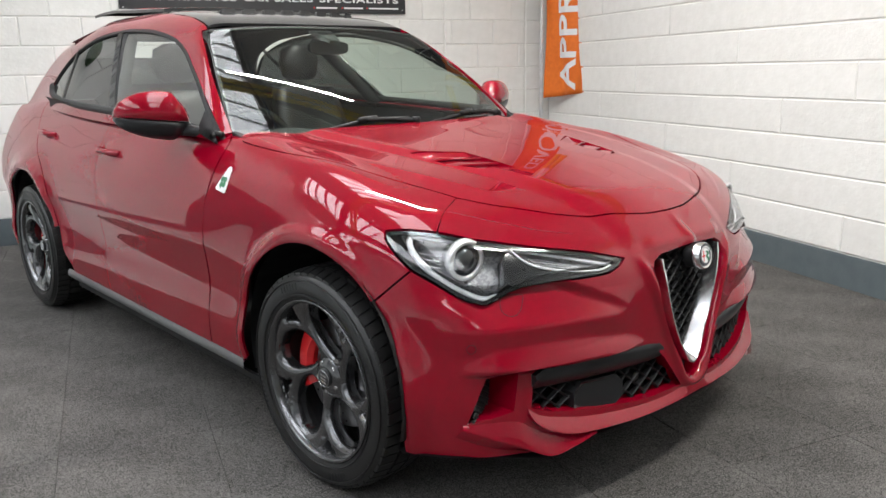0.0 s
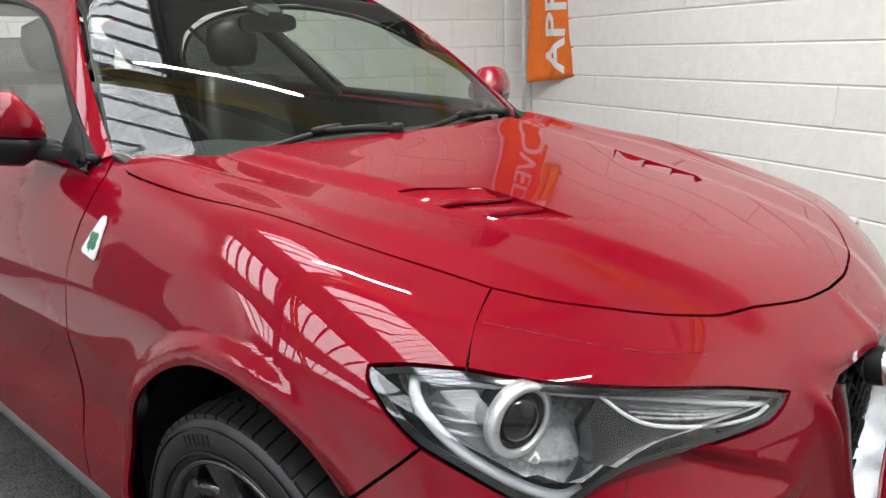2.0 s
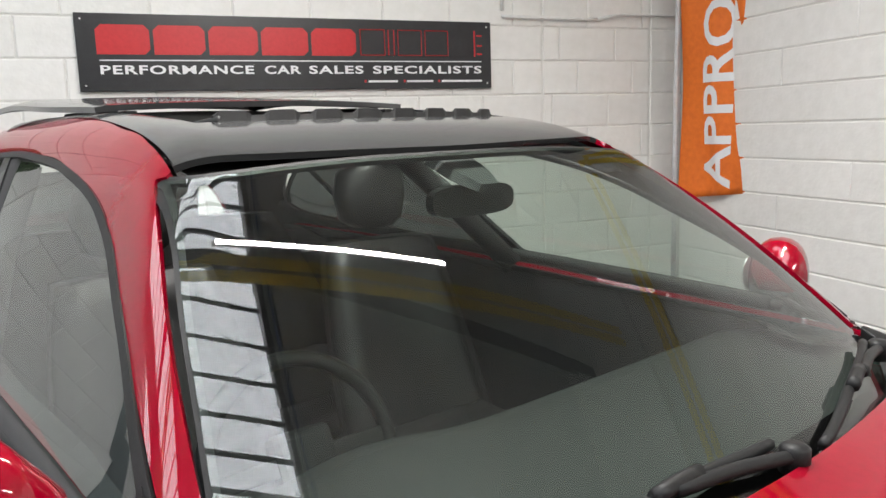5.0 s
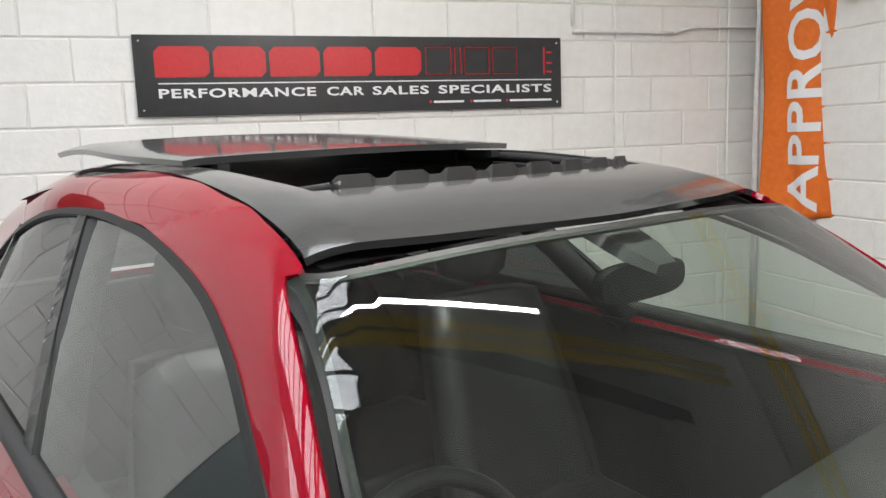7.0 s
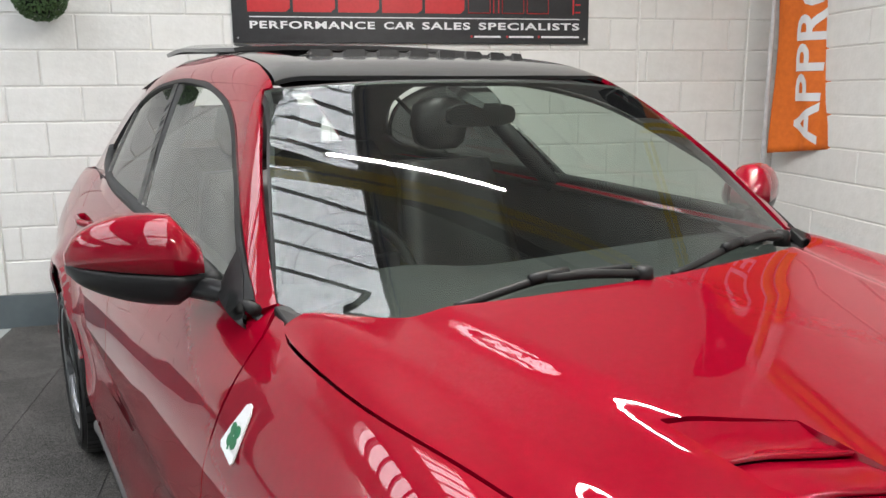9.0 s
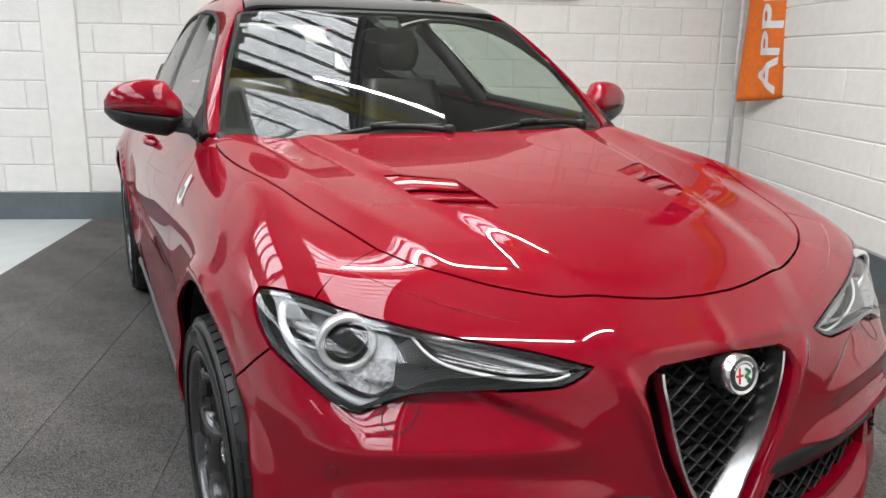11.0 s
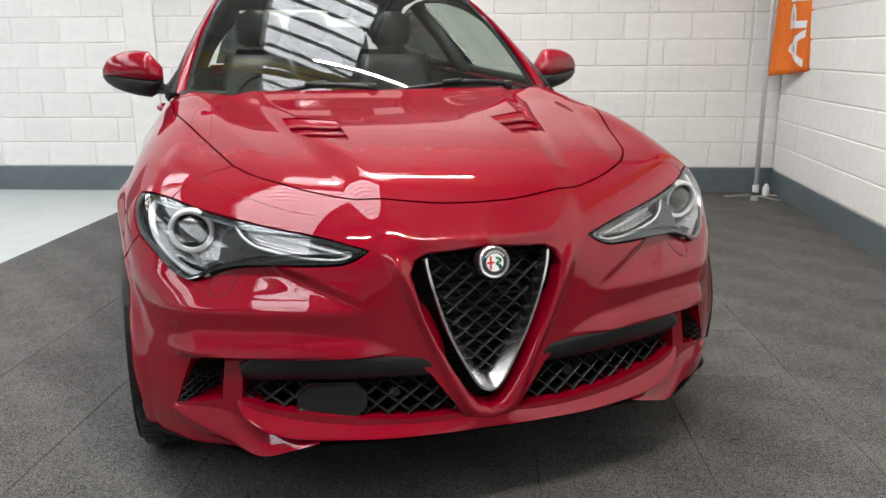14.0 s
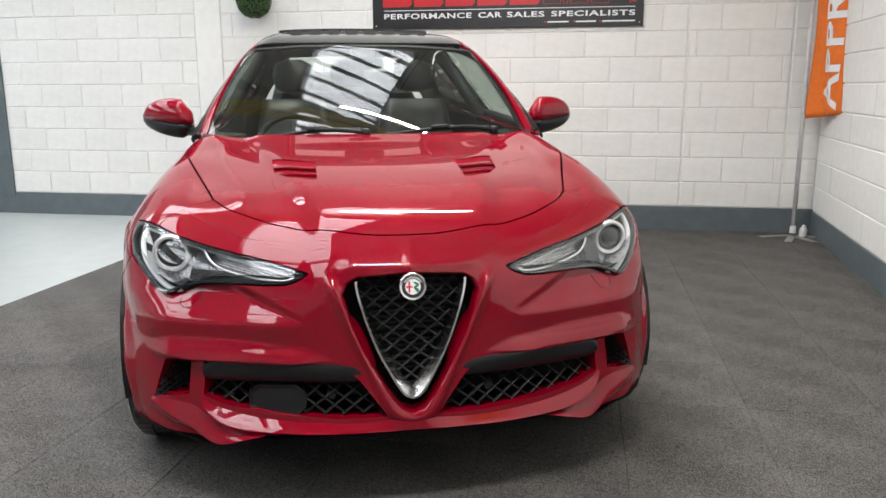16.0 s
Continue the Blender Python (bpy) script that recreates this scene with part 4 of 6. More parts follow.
bm.faces.new(inn)
part("radar_cover", bm, SATIN, car, "gloss black eight-sided sensor cover")
# lip under the nose and the dark tray behind it
tray = bmesh.new()
rows = []
for x, y, z in arc([(-a, b, c) for a, b, c in LIP] + LIP[::-1][1:], 0.03):
    rows.append([tray.verts.new((x, y + 0.004, z + 0.006)), tray.verts.new((x * 0.97, y + 0.05, z - 0.01)), tray.verts.new((x * 0.9, y * 0.4, 0.17))])
for a, b in zip(rows, rows[1:]):
    for i in range(2):
        tray.faces.new((a[i], b[i], b[i + 1], a[i + 1]))
part("under_tray", tray, BLACK, car, smooth=True)


def ridge_piece(name, back, edge, foot, label):
    """A sharp ledge: from a line on the bumper out to an edge and back to a line below."""
    bm = bmesh.new()
    n = max(34, int(len(edge) * 9))
    lines = []
    for c in (back, edge, foot):
        p = arc(c, 0.006)
        k = np.r_[0, np.cumsum(np.linalg.norm(np.diff(p, axis=0), axis=1))]
        lines.append(np.stack([np.interp(np.linspace(0, k[-1], n), k, p[:, i]) for i in range(3)], 1))
    a, r, b = lines
    a, b = on_body(body, NOSE, a)[0] + np.array((0, 0.004, 0)), on_body(body, NOSE, b)[0] + np.array((0, 0.006, 0))
    rows = []
    for i in range(n):
        up, dn = a[i] - r[i], b[i] - r[i]
        up_n, dn_n = up / max(np.linalg.norm(up), 1e-6), dn / max(np.linalg.norm(dn), 1e-6)
        e = min(0.004, np.linalg.norm(up) * 0.3, np.linalg.norm(dn) * 0.3)
        pts = [a[i], r[i] + up * 0.66, r[i] + up * 0.33, r[i] + up_n * e, r[i] + (up_n + dn_n) * e * 0.25, r[i] + dn_n * e, r[i] + dn * 0.5 + np.array((0, -0.003, 0)), b[i]]
        rows.append([bm.verts.new(p) for p in pts])
    for p, q in zip(rows, rows[1:]):
        for i in range(7):
            bm.faces.new((p[i], q[i], q[i + 1], p[i + 1]))
    return part(name, bm, PAINT, car, label, sharp=60)


for s in (1, -1):
    flip = lambda pts: mirrored(pts, s)
    ridge_piece("lip_winglet", flip([(0.772, -0.55, 0.314), (0.71, -0.59, 0.326), (0.645, -0.63, 0.318), (0.60, -0.65, 0.285), (0.53, -0.68, 0.257), (0.43, -0.72, 0.246)]),
                flip([(0.779, -0.553, 0.302), (0.715, -0.605, 0.270), (0.648, -0.645, 0.238), (0.575, -0.690, 0.203), (0.50, -0.718, 0.219), (0.43, -0.735, 0.238)]),
                flip([(0.80, -0.53, 0.268), (0.72, -0.59, 0.236), (0.64, -0.64, 0.212), (0.57, -0.68, 0.193), (0.49, -0.70, 0.206), (0.43, -0.73, 0.228)]), "sharp red winglet on the lower lip")
ridge_half = [(0.619, -0.646, 0.330), (0.604, -0.664, 0.297), (0.56, -0.694, 0.270), (0.48, -0.724, 0.252), (0.30, -0.769, 0.246), (0.14, -0.787, 0.247), (0, -0.791, 0.248)]
back_half = [(0.618, -0.64, 0.345), (0.585, -0.65, 0.322), (0.54, -0.67, 0.306), (0.44, -0.70, 0.290), (0.28, -0.745, 0.277), (0.14, -0.77, 0.276), (0, -0.775, 0.29)]
foot_half = [(0.622, -0.64, 0.318), (0.60, -0.655, 0.285), (0.555, -0.68, 0.255), (0.48, -0.71, 0.228), (0.30, -0.77, 0.231), (0.14, -0.79, 0.235), (0, -0.795, 0.237)]
whole = lambda h: h + [(-x, y, z) for x, y, z in h[::-1]][1:]
ridge_piece("lip_blade", whole(back_half), whole(ridge_half), whole(foot_half), "red blade along the lower lip")

# bonnet vents: a flat near-black sheet as the shade below, and three louvres
for s in (1, -1):
    vent = part("bonnet_vent", prism([(x * s, y) for x, y, z in VENT], 0.004, pose(0, 0, 0.885)), CAVITY_SHADE, car, "louvred bonnet vent")
    for f0, f1 in ((0.0, 0.350), (0.338, 0.685), (0.672, 1.0)):
        bm = bmesh.new()
        rows = []
        for g in np.linspace(0, 1, 9):
            ax, bx = (0.418, 0.395, 0.35, 0.29), (0.26, 0.252, 0.250, 0.248)
            fa = f0 + (f1 - f0) * g
            y_in, y_out = -0.03 - 0.235 * fa, 0.055 - 0.27 * fa
            x_out = np.interp(y_out, (-0.262, -0.205, -0.10, 0.065), (0.285, 0.35, 0.40, 0.415))
            row = []
            for k in np.linspace(0, 1, 7):
                x, y = 0.252 + (x_out - 0.252) * k, y_in + (y_out - y_in) * k
                z = float(top_z(np.array(x), np.array(y))) - ((0.001 + 0.010 * math.sin(math.pi * g)) if f0 == 0 else 0.003 + 0.009 * (1 - g) ** 1.5) - 0.003 * math.sin(math.pi * k)
                row.append(bm.verts.new((x * s, y, z)))
            rows.append(row)
        rows.append([bm.verts.new(v.co + Vector((0, 0.003, -0.007))) for v in rows[-1]])
        for a, b in zip(rows, rows[1:]):
            for i in range(6):
                bm.faces.new((a[i], b[i], b[i + 1], a[i + 1]))
        part("louvre", bm, PAINT, vent, smooth=True)
    # badge on the wing
    p, n = on_body(body, seen_side(s), [(0.85, 0.528, 0.885)])
    up = Vector(n[0]).cross(Vector((0, s, 0))).normalized()
    ac = up.cross(Vector(n[0])).normalized()
    t = Matrix((ac, up, Vector(n[0]))).transposed().to_4x4()
    t.translation = Vector(p[0]) + Vector(n[0]) * 0.001
    tri = [(0.030, -0.052), (-0.026, -0.043), (-0.033, -0.036), (-0.022, -0.008), (0.006, 0.046), (0.016, 0.052), (0.024, 0.050), (0.030, 0.035), (0.034, -0.046)]
    crest = part("wing_badge", prism([(x * 1.05 * (1 if s < 0 else -1), y * 0.92) for x, y in tri], 0.003, t), WHITE_MARK, car, "white triangular badge with a green clover")
    bm = bmesh.new()
    for k in range(4):
        a = math.radians(45 + 90 * k)
        c = Vector((0.006 * (1 if s < 0 else -1) + 0.0125 * math.cos(a), -0.010 + 0.0125 * math.sin(a), 0.0034))
        add_lathe(bm, [(0.0001, 0.0), (0.0105, 0.0), (0.0105, 0.0008), (0.0001, 0.0008)], 14, t @ Matrix.Translation(c))
    add_box(bm, (-0.002, -0.034, 0.003), (0.002, -0.012, 0.004), 0, t)
    part("clover", bm, GREEN_MARK, crest)

# ---------------------------------------------------------------- headlights
for s in (1, -1):
    lamp_runs = [mirrored(r, s) for r in (LAMP_TOP, LAMP_LOW, LAMP_BACK, LAMP_CORNER)]
    lens = panel("headlight", lamp_body, NOSE, lamp_runs, LENS_GLASS, car, grid=0.02, gap=0.004, lip=0.012, label="clear headlight with a bright light guide")
    lens.visible_shadow = False
    deep = lambda pts, d: [tuple(a - np.array(n_) * d) for a, n_ in zip(*on_body(lamp_body, NOSE, mirrored(pts, s)))]
    panel("housing", lamp_body, NOSE, lamp_runs, LAMP_GREY, lens, grid=0.03, gap=0.002, lift=-0.085, lip=-0.085, label="grey headlight housing")
    panel("lens_border", lamp_body, NOSE, lamp_runs, BLACK_GLOSS, lens, grid=0.014, gap=0.004, lift=-0.003, lip=0.02, hole_lip=0.004, ring=0.010, label="black border of the lens")
    # light guide: a broad band round the outer end and under the projector, thin along the top to the tip
    band = [(0.792, -0.37, 0.814), (0.812, -0.385, 0.795), (0.812, -0.42, 0.756), (0.785, -0.478, 0.705), (0.738, -0.535, 0.668), (0.700, -0.567, 0.652), (0.668, -0.58, 0.656)]
    part("light_guide", tube(deep(arc(band, 0.01), 0.022), 0.0088, 10), GUIDE, lens, "frosted white light guide", smooth=True)
    top_line = [(0.792, -0.37, 0.814), (0.72, -0.44, 0.800), (0.62, -0.535, 0.779), (0.50, -0.60, 0.750), (0.40, -0.655, 0.722), (0.330, -0.695, 0.703)]
    part("upper_guide", tube(deep(arc(top_line, 0.01), 0.020), 0.0055, 8), GUIDE, lens, "frosted white upper guide", smooth=True)
    under = [(0.330, -0.695, 0.700), (0.37, -0.69, 0.692), (0.45, -0.66, 0.698), (0.53, -0.615, 0.716), (0.572, -0.59, 0.738), (0.60, -0.56, 0.772)]
    part("turn_signal_edge", tube(deep(arc(under, 0.01), 0.014), 0.0034, 8), GUIDE, lens, "thin white edge of the turn signal", smooth=True)
    # sloping chrome shelf below the upper guide, with fine ribs on the turn signal
    shelf = [[(0.335, -0.69, 0.706), (0.40, -0.655, 0.718), (0.50, -0.60, 0.746), (0.62, -0.53, 0.775), (0.72, -0.44, 0.796)], [(0.72, -0.44, 0.796), (0.655, -0.52, 0.768), (0.60, -0.565, 0.757)],
             [(0.60, -0.565, 0.757), (0.565, -0.595, 0.732), (0.52, -0.62, 0.716), (0.45, -0.66, 0.702), (0.38, -0.69, 0.697), (0.335, -0.69, 0.706)]]
    panel("turn_signal", lamp_body, NOSE, [mirrored(r, s) for r in shelf], BRIGHT, lens, grid=0.02, gap=0, lift=-0.042, lip=0.002, label="bright turn signal reflector")
    for f in (0.25, 0.5, 0.75):
        rib = [(0.345 + 0.01 * f, -0.69, 0.700 + 0.006 * f), (0.45, -0.65, 0.704 + 0.026 * f), (0.56 - 0.01 * f, -0.59, 0.728 + 0.034 * f)]
        part("signal_rib", tube(deep(arc(rib, 0.015), 0.034), 0.0028, 6), LAMP_GREY, lens, smooth=True)
    # smooth black mask under the signal, rising to the projector
    mask = [[(0.312, -0.70, 0.700), (0.37, -0.69, 0.690), (0.45, -0.66, 0.696), (0.53, -0.615, 0.713), (0.572, -0.59, 0.735), (0.606, -0.56, 0.765)],
            [(0.606, -0.56, 0.765), (0.628, -0.555, 0.745), (0.634, -0.565, 0.715), (0.645, -0.575, 0.680), (0.672, -0.575, 0.660), (0.700, -0.57, 0.640)],
            [(0.700, -0.57, 0.640), (0.655, -0.587, 0.655), (0.60, -0.61, 0.673), (0.50, -0.653, 0.678), (0.35, -0.70, 0.683), (0.312, -0.70, 0.700)]]
    panel("lamp_mask", lamp_body, NOSE, [mirrored(r, s) for r in mask], LAMP_MASK, lens, grid=0.02, gap=0, lift=-0.018, lip=0.05, label="smooth black lower mask")
    bowl = [(0.655, -0.50, 0.785), (0.72, -0.45, 0.797), (0.795, -0.37, 0.806), (0.802, -0.42, 0.755), (0.775, -0.47, 0.71), (0.73, -0.53, 0.675), (0.69, -0.56, 0.664), (0.66, -0.57, 0.68)]
    panel("reflector", lamp_body, NOSE, ring_runs(bowl, s), LAMP_GREY, lens, grid=0.02, gap=0, lift=-0.070, lip=0.004, label="bright reflector bowl")
    for f in (0.3, 0.6, 0.9):
        m = np.array((0.752 + 0.028 * f, -0.45 + 0.02 * f, 0.712 + 0.075 * f))
        part("reflector_step", tube(deep([tuple(m + np.array((-0.03, -0.03, -0.004))), tuple(m), tuple(m + np.array((0.018, 0.03, 0.006)))], 0.052), 0.0035, 6), LAMP_GREY, lens, smooth=True)
    c = Vector((0.697 * s, -0.486, 0.742))
    t = look(c, c + Vector((s * -0.16, 1, 0.08)))
    part("projector_ring", lathe([(0.043, -0.006), (0.0445, 0.006), (0.047, 0.008), (0.054, 0.008), (0.057, 0.004), (0.057, -0.014), (0.043, -0.014)], 48, t, close=True), SILVER, lens, "silver projector ring", smooth=True)
    part("projector_lens", lathe([(0.037, -0.03)] + [(0.037 * math.cos(a), 0.026 * math.sin(a) - 0.010) for a in np.linspace(0, 1.5, 10)], 36, t), BLACK_GLOSS, lens, "dark projector lens", smooth=True)
    part("projector_barrel", lathe([(0.043, -0.05), (0.043, 0.002), (0.037, -0.010), (0.037, -0.04)], 36, t, close=True), SATIN, lens, smooth=True)

# ---------------------------------------------------------------- wheels
def build_wheel(name, width):
    """A wheel whose axle lies along x, its face towards -x."""
    R = 0.352
    half = width / 2
    prof = [(0.258, half - 0.012), (0.268, half - 0.002), (0.29, half + 0.004), (0.315, half + 0.003), (0.332, half - 0.006), (0.341, half - 0.022), (0.3455, half - 0.045), (0.346, 0), (0.3455, -half + 0.045), (0.341, -half + 0.022), (0.332, -half + 0.006), (0.285, -half - 0.002), (0.252, -half + 0.012)]
    axis = Matrix.Rotation(radians(-90), 4, "Y")
    bm = bmesh.new()
    add_lathe(bm, prof, 96, axis, close=True)
    w = tyre = part(name, bm, RUBBER, None, sharp=40)
    for r in (0.276, 0.322):
        part("sidewall_rib", lathe([(r - 0.003, half + 0.001), (r, half + 0.0058), (r + 0.003, half + 0.001)], 72, axis, close=True), RUBBER, tyre, smooth=True)
    # tread: ribs cut by slanting sipes
    bm = bmesh.new()
    for row, (h0, h1, n, skew) in enumerate(((-0.97, -0.56, 58, 0.03), (-0.46, -0.05, 40, -0.02), (0.05, 0.46, 40, 0.02), (0.56, 0.97, 58, -0.03))):
        for k in range(n):
            a0, a1 = 2 * math.pi * k / n, 2 * math.pi * (k + 0.84) / n
            vs = []
            for rr in (R - 0.014, R + 0.0028):
                for a, h in ((a0, h0), (a1, h0), (a1 + skew, h1), (a0 + skew, h1)):
                    drop = 0.06 * max(0, abs(h) - 0.55) ** 2
                    vs.append(bm.verts.new(axis @ Vector(((rr - drop) * math.cos(a), (rr - drop) * math.sin(a), h * (half - 0.008)))))
            for q in ((4, 5, 6, 7), (0, 1, 5, 4), (1, 2, 6, 5), (2, 3, 7, 6), (3, 0, 4, 7)):
                bm.faces.new([vs[i] for i in q])
    part("tread", bm, RUBBER, tyre)
    for k in range(4):
        for j in range(6):
            a = radians(20 + 90 * k + j * 3.2)
            m = axis @ Matrix.Rotation(a, 4, "Z") @ Matrix.Translation((0.302, 0, half + 0.0035))
            part("sidewall_bar", box((-0.011, -0.005, 0), (0.011, 0.0035, 0.0012), 0, m), SATIN, tyre)
    rim = part("rim", lathe([(0.263, half - 0.004), (0.258, half + 0.001), (0.250, half - 0.008), (0.243, half - 0.03), (0.238, 0.0), (0.232, -half + 0.01), (0.252, -half + 0.006), (0.258, half - 0.02)], 80, axis, close=True), GUNMETAL, w, "dark burnished alloy rim", smooth=True)
    # five swirling arms between round openings, each forked where it meets the rim
    def twist(x, y):
        r, a = math.hypot(x, y), math.atan2(y, x)
        a += 2.6 * (r - 0.15)
        return np.array((r * math.cos(a), r * math.sin(a)))

    def opening(k):
        a = 2 * math.pi * k / 5
        out = []
        for u in np.linspace(0, 2 * math.pi, 37)[:-1]:
            rr = 0.0745 + 0.009 * math.cos(u - 0.3) + 0.004 * math.cos(2 * u)
            x, y = 0.146 + rr * math.cos(u), rr * math.sin(u)
            out.append(twist(x * math.cos(a) - y * math.sin(a), x * math.sin(a) + y * math.cos(a)))
        return np.array(out)

    def slot(k):
        a = 2 * math.pi * (k + 0.5) / 5
        return np.array([twist(r * math.cos(a + d), r * math.sin(a + d)) for r, d in ((0.200, 0.0), (0.222, 0.055), (0.238, 0.12), (0.241, 0.06), (0.241, -0.06), (0.238, -0.12), (0.222, -0.055))])

    gaps = [opening(k) for k in range(5)] + [slot(k) for k in range(5)]
    ring_ = np.array([(0.250 * math.cos(u), 0.250 * math.sin(u)) for u in np.linspace(0, 2 * math.pi, 121)[:-1]])
    ring_in = np.array([(0.040 * math.cos(u), 0.040 * math.sin(u)) for u in np.linspace(0, 2 * math.pi, 31)[:-1]])
    edge = np.vstack([ring_, ring_in] + gaps)
    loops_, at = [], 0
    for g in [ring_, ring_in] + gaps:
        loops_ += [(at + i, at + (i + 1) % len(g)) for i in range(len(g))]
        at += len(g)
    grid_ = np.array([(x + (j % 2) * 0.0045, y) for j, y in enumerate(np.arange(-0.25, 0.25, 0.0078)) for x in np.arange(-0.25, 0.25, 0.009)])
    cut_edge = np.vstack(gaps)
    away = lambda q: np.array([math.sqrt(np.min(np.sum((cut_edge - p) ** 2, 1))) for p in q])
    ok = (np.hypot(*grid_.T) < 0.245) & (np.hypot(*grid_.T) > 0.044)
    for g in gaps:
        ok &= ~inside(g, grid_)
    grid_ = grid_[ok]
    grid_ = grid_[away(grid_) > 0.004]
    got = geometry.delaunay_2d_cdt([Vector(p) for p in np.vstack([edge, grid_])], loops_, [], 0, 1e-7)
    flat_ = np.array([tuple(v) for v in got[0]])
    tri_ = np.array([f for f in got[2] if len(f) == 3])
    mid_ = flat_[tri_].mean(1)
    ok = (np.hypot(*mid_.T) < 0.25) & (np.hypot(*mid_.T) > 0.040)
    for g in gaps:
        ok &= ~inside(g, mid_)
    tri_, mid_ = tri_[ok], mid_[ok]
    rad = np.hypot(*flat_.T)
    lift_ = half - 0.060 + 0.040 * np.clip((rad - 0.04) / 0.21, 0, 1) ** 1.3 - 0.016 * np.clip(1 - away(flat_) / 0.016, 0, 1) ** 1.6
    turned = np.arctan2(mid_[:, 1], mid_[:, 0]) - 2.6 * (np.hypot(*mid_.T) - 0.15)
    sector = np.floor((turned % (2 * math.pi)) / (2 * math.pi / 5)).astype(int)
    for k in range(5):
        own = tri_[sector == k]
        bm = bmesh.new()
        top_v = {i: bm.verts.new(axis @ Vector((*flat_[i], lift_[i]))) for i in np.unique(own)}
        low_v = {}
        sides = {}
        for f in own:
            a, b, c = (flat_[i] for i in f)
            f = f if (b[0] - a[0]) * (c[1] - a[1]) - (b[1] - a[1]) * (c[0] - a[0]) > 0 else f[::-1]
            bm.faces.new([top_v[i] for i in f])
            for i in range(3):
                sides[(f[i], f[(i + 1) % 3])] = True
        for a, b in [e for e in sides if e[::-1] not in sides]:
            for i in (a, b):
                if i not in low_v:
                    low_v[i] = bm.verts.new(axis @ Vector((*(flat_[i] * 1.0), lift_[i] - 0.030)))
            bm.faces.new((top_v[b], top_v[a], low_v[a], low_v[b]))
        part("spoke", bm, GUNMETAL, w, sharp=50)
    part("hub", lathe([(0.072, half - 0.10), (0.066, half - 0.062), (0.052, half - 0.050), (0.033, half - 0.046)], 40, axis), GUNMETAL, w, sharp=40)
    cap = part("hub_cap", lathe([(0.030, half - 0.05), (0.030, half - 0.041), (0.026, half - 0.038)], 32, axis), SATIN, w, "round dark hub cap with a silver ring", sharp=40)
    part("cap_ring", lathe([(0.0265, half - 0.0385), (0.0285, half - 0.0365), (0.0265, half - 0.0355), (0.0245, half - 0.0370)], 32, axis, close=True), CHROME, cap, "silver ring", smooth=True)
    for k in range(3):
        part("cap_mark", box((-0.016 + 0.011 * k, -0.014, half - 0.0385), (-0.010 + 0.011 * k, 0.014, half - 0.0370), 0, axis), CHROME, cap)
    for k in range(5):
        a = 2 * math.pi * (k + 0.5) / 5
        part("wheel_bolt", lathe([(0.009, half - 0.07), (0.009, half - 0.052), (0.006, half - 0.048)], 12, axis @ Matrix.Translation((0.048 * math.cos(a), 0.048 * math.sin(a), 0))), CHROME, w)
    disc = part("brake_disc", lathe([(0.09, -0.012), (0.178, -0.012), (0.178, 0.016), (0.09, 0.016)], 64, axis, close=True), STEEL, w, "drilled steel brake disc", sharp=40)
    # near-black discs laid on the steel stand for the shade in drilled holes
    for k in range(12):
        for r in (0.115, 0.14, 0.163):
            a = 2 * math.pi * (k + r * 9) / 12
            part("disc_hole", lathe([(0.0045, 0.0160), (0.0045, 0.0166)], 8, axis @ Matrix.Translation((r * math.cos(a), r * math.sin(a), 0))), CAVITY_SHADE, disc)
    part("barrel", lathe([(0.237, half - 0.03), (0.237, -half + 0.02)], 64, axis, caps=False), GUNMETAL, w, smooth=True)
    bm = bmesh.new()
    rows = []
    for a in np.linspace(-0.62, 0.62, 14):
        f = math.cos(a * 1.2)
        rows.append([bm.verts.new(axis @ Vector((r * math.cos(a + math.pi / 2), r * math.sin(a + math.pi / 2), h))) for r, h in ((0.125, -0.03), (0.125, 0.034), (0.14, 0.046 + 0.004 * f), (0.178, 0.046 + 0.004 * f), (0.197, 0.034), (0.197, -0.03))])
    for a, b in zip(rows, rows[1:]):
        for i in range(6):
            bm.faces.new((a[i], b[i], b[(i + 1) % 6], a[(i + 1) % 6]))
    bm.faces.new(rows[0])
    bm.faces.new(rows[-1])
    part("brake_caliper", bm, CALIPER, w, "red brake caliper", sharp=40)
    return w


front_wheel = build_wheel("front_wheel", 0.245)
rear_wheel = build_wheel("rear_wheel", 0.27)
for proto, x, y, steer in ((front_wheel, 0.785, FRONT_AXLE, 2.0), (rear_wheel, 0.785, REAR_AXLE + 0.01, 0)):
    far_side = copy_thing(proto, pose(x, y, 0.325, 0, 0, 180 + steer) @ Matrix.Scale(0.972, 4))
    proto.matrix_basis = pose(-x, y, 0.325, 8, 0, steer) @ Matrix.Scale(0.972, 4)
    for w in (proto, far_side):
        w.parent = car
        tagged(w, "dark alloy wheel with a red brake caliper")

# wheel wells, floor pan and engine-bay floor in black, so that no light shows through
for s in (1, -1):
    for axle in (FRONT_AXLE, REAR_AXLE):
        bm = bmesh.new()
        rows = []
        for a in np.linspace(-15, 195, 22):
            c, d = math.cos(radians(a)), math.sin(radians(a))
            rows.append([bm.verts.new((s * x, axle + 0.40 * c, HUB + 0.005 + 0.40 * d)) for x in (0.885, 0.56)])
        for a, b in zip(rows, rows[1:]):
            bm.faces.new((a[0], b[0], b[1], a[1]))
        bm.faces.new([r[1] for r in rows])
        part("wheel_well", bm, BLACK, car, "black wheel arch liner")
part("floor_pan", add_box(add_box(box((-0.84, 0.40, 0.17), (0.84, 2.28, 0.26)), (-0.55, -0.5, 0.18), (0.55, 0.45, 0.24)), (-0.56, 2.2, 0.2), (0.56, 3.5, 0.3)), BLACK, car)
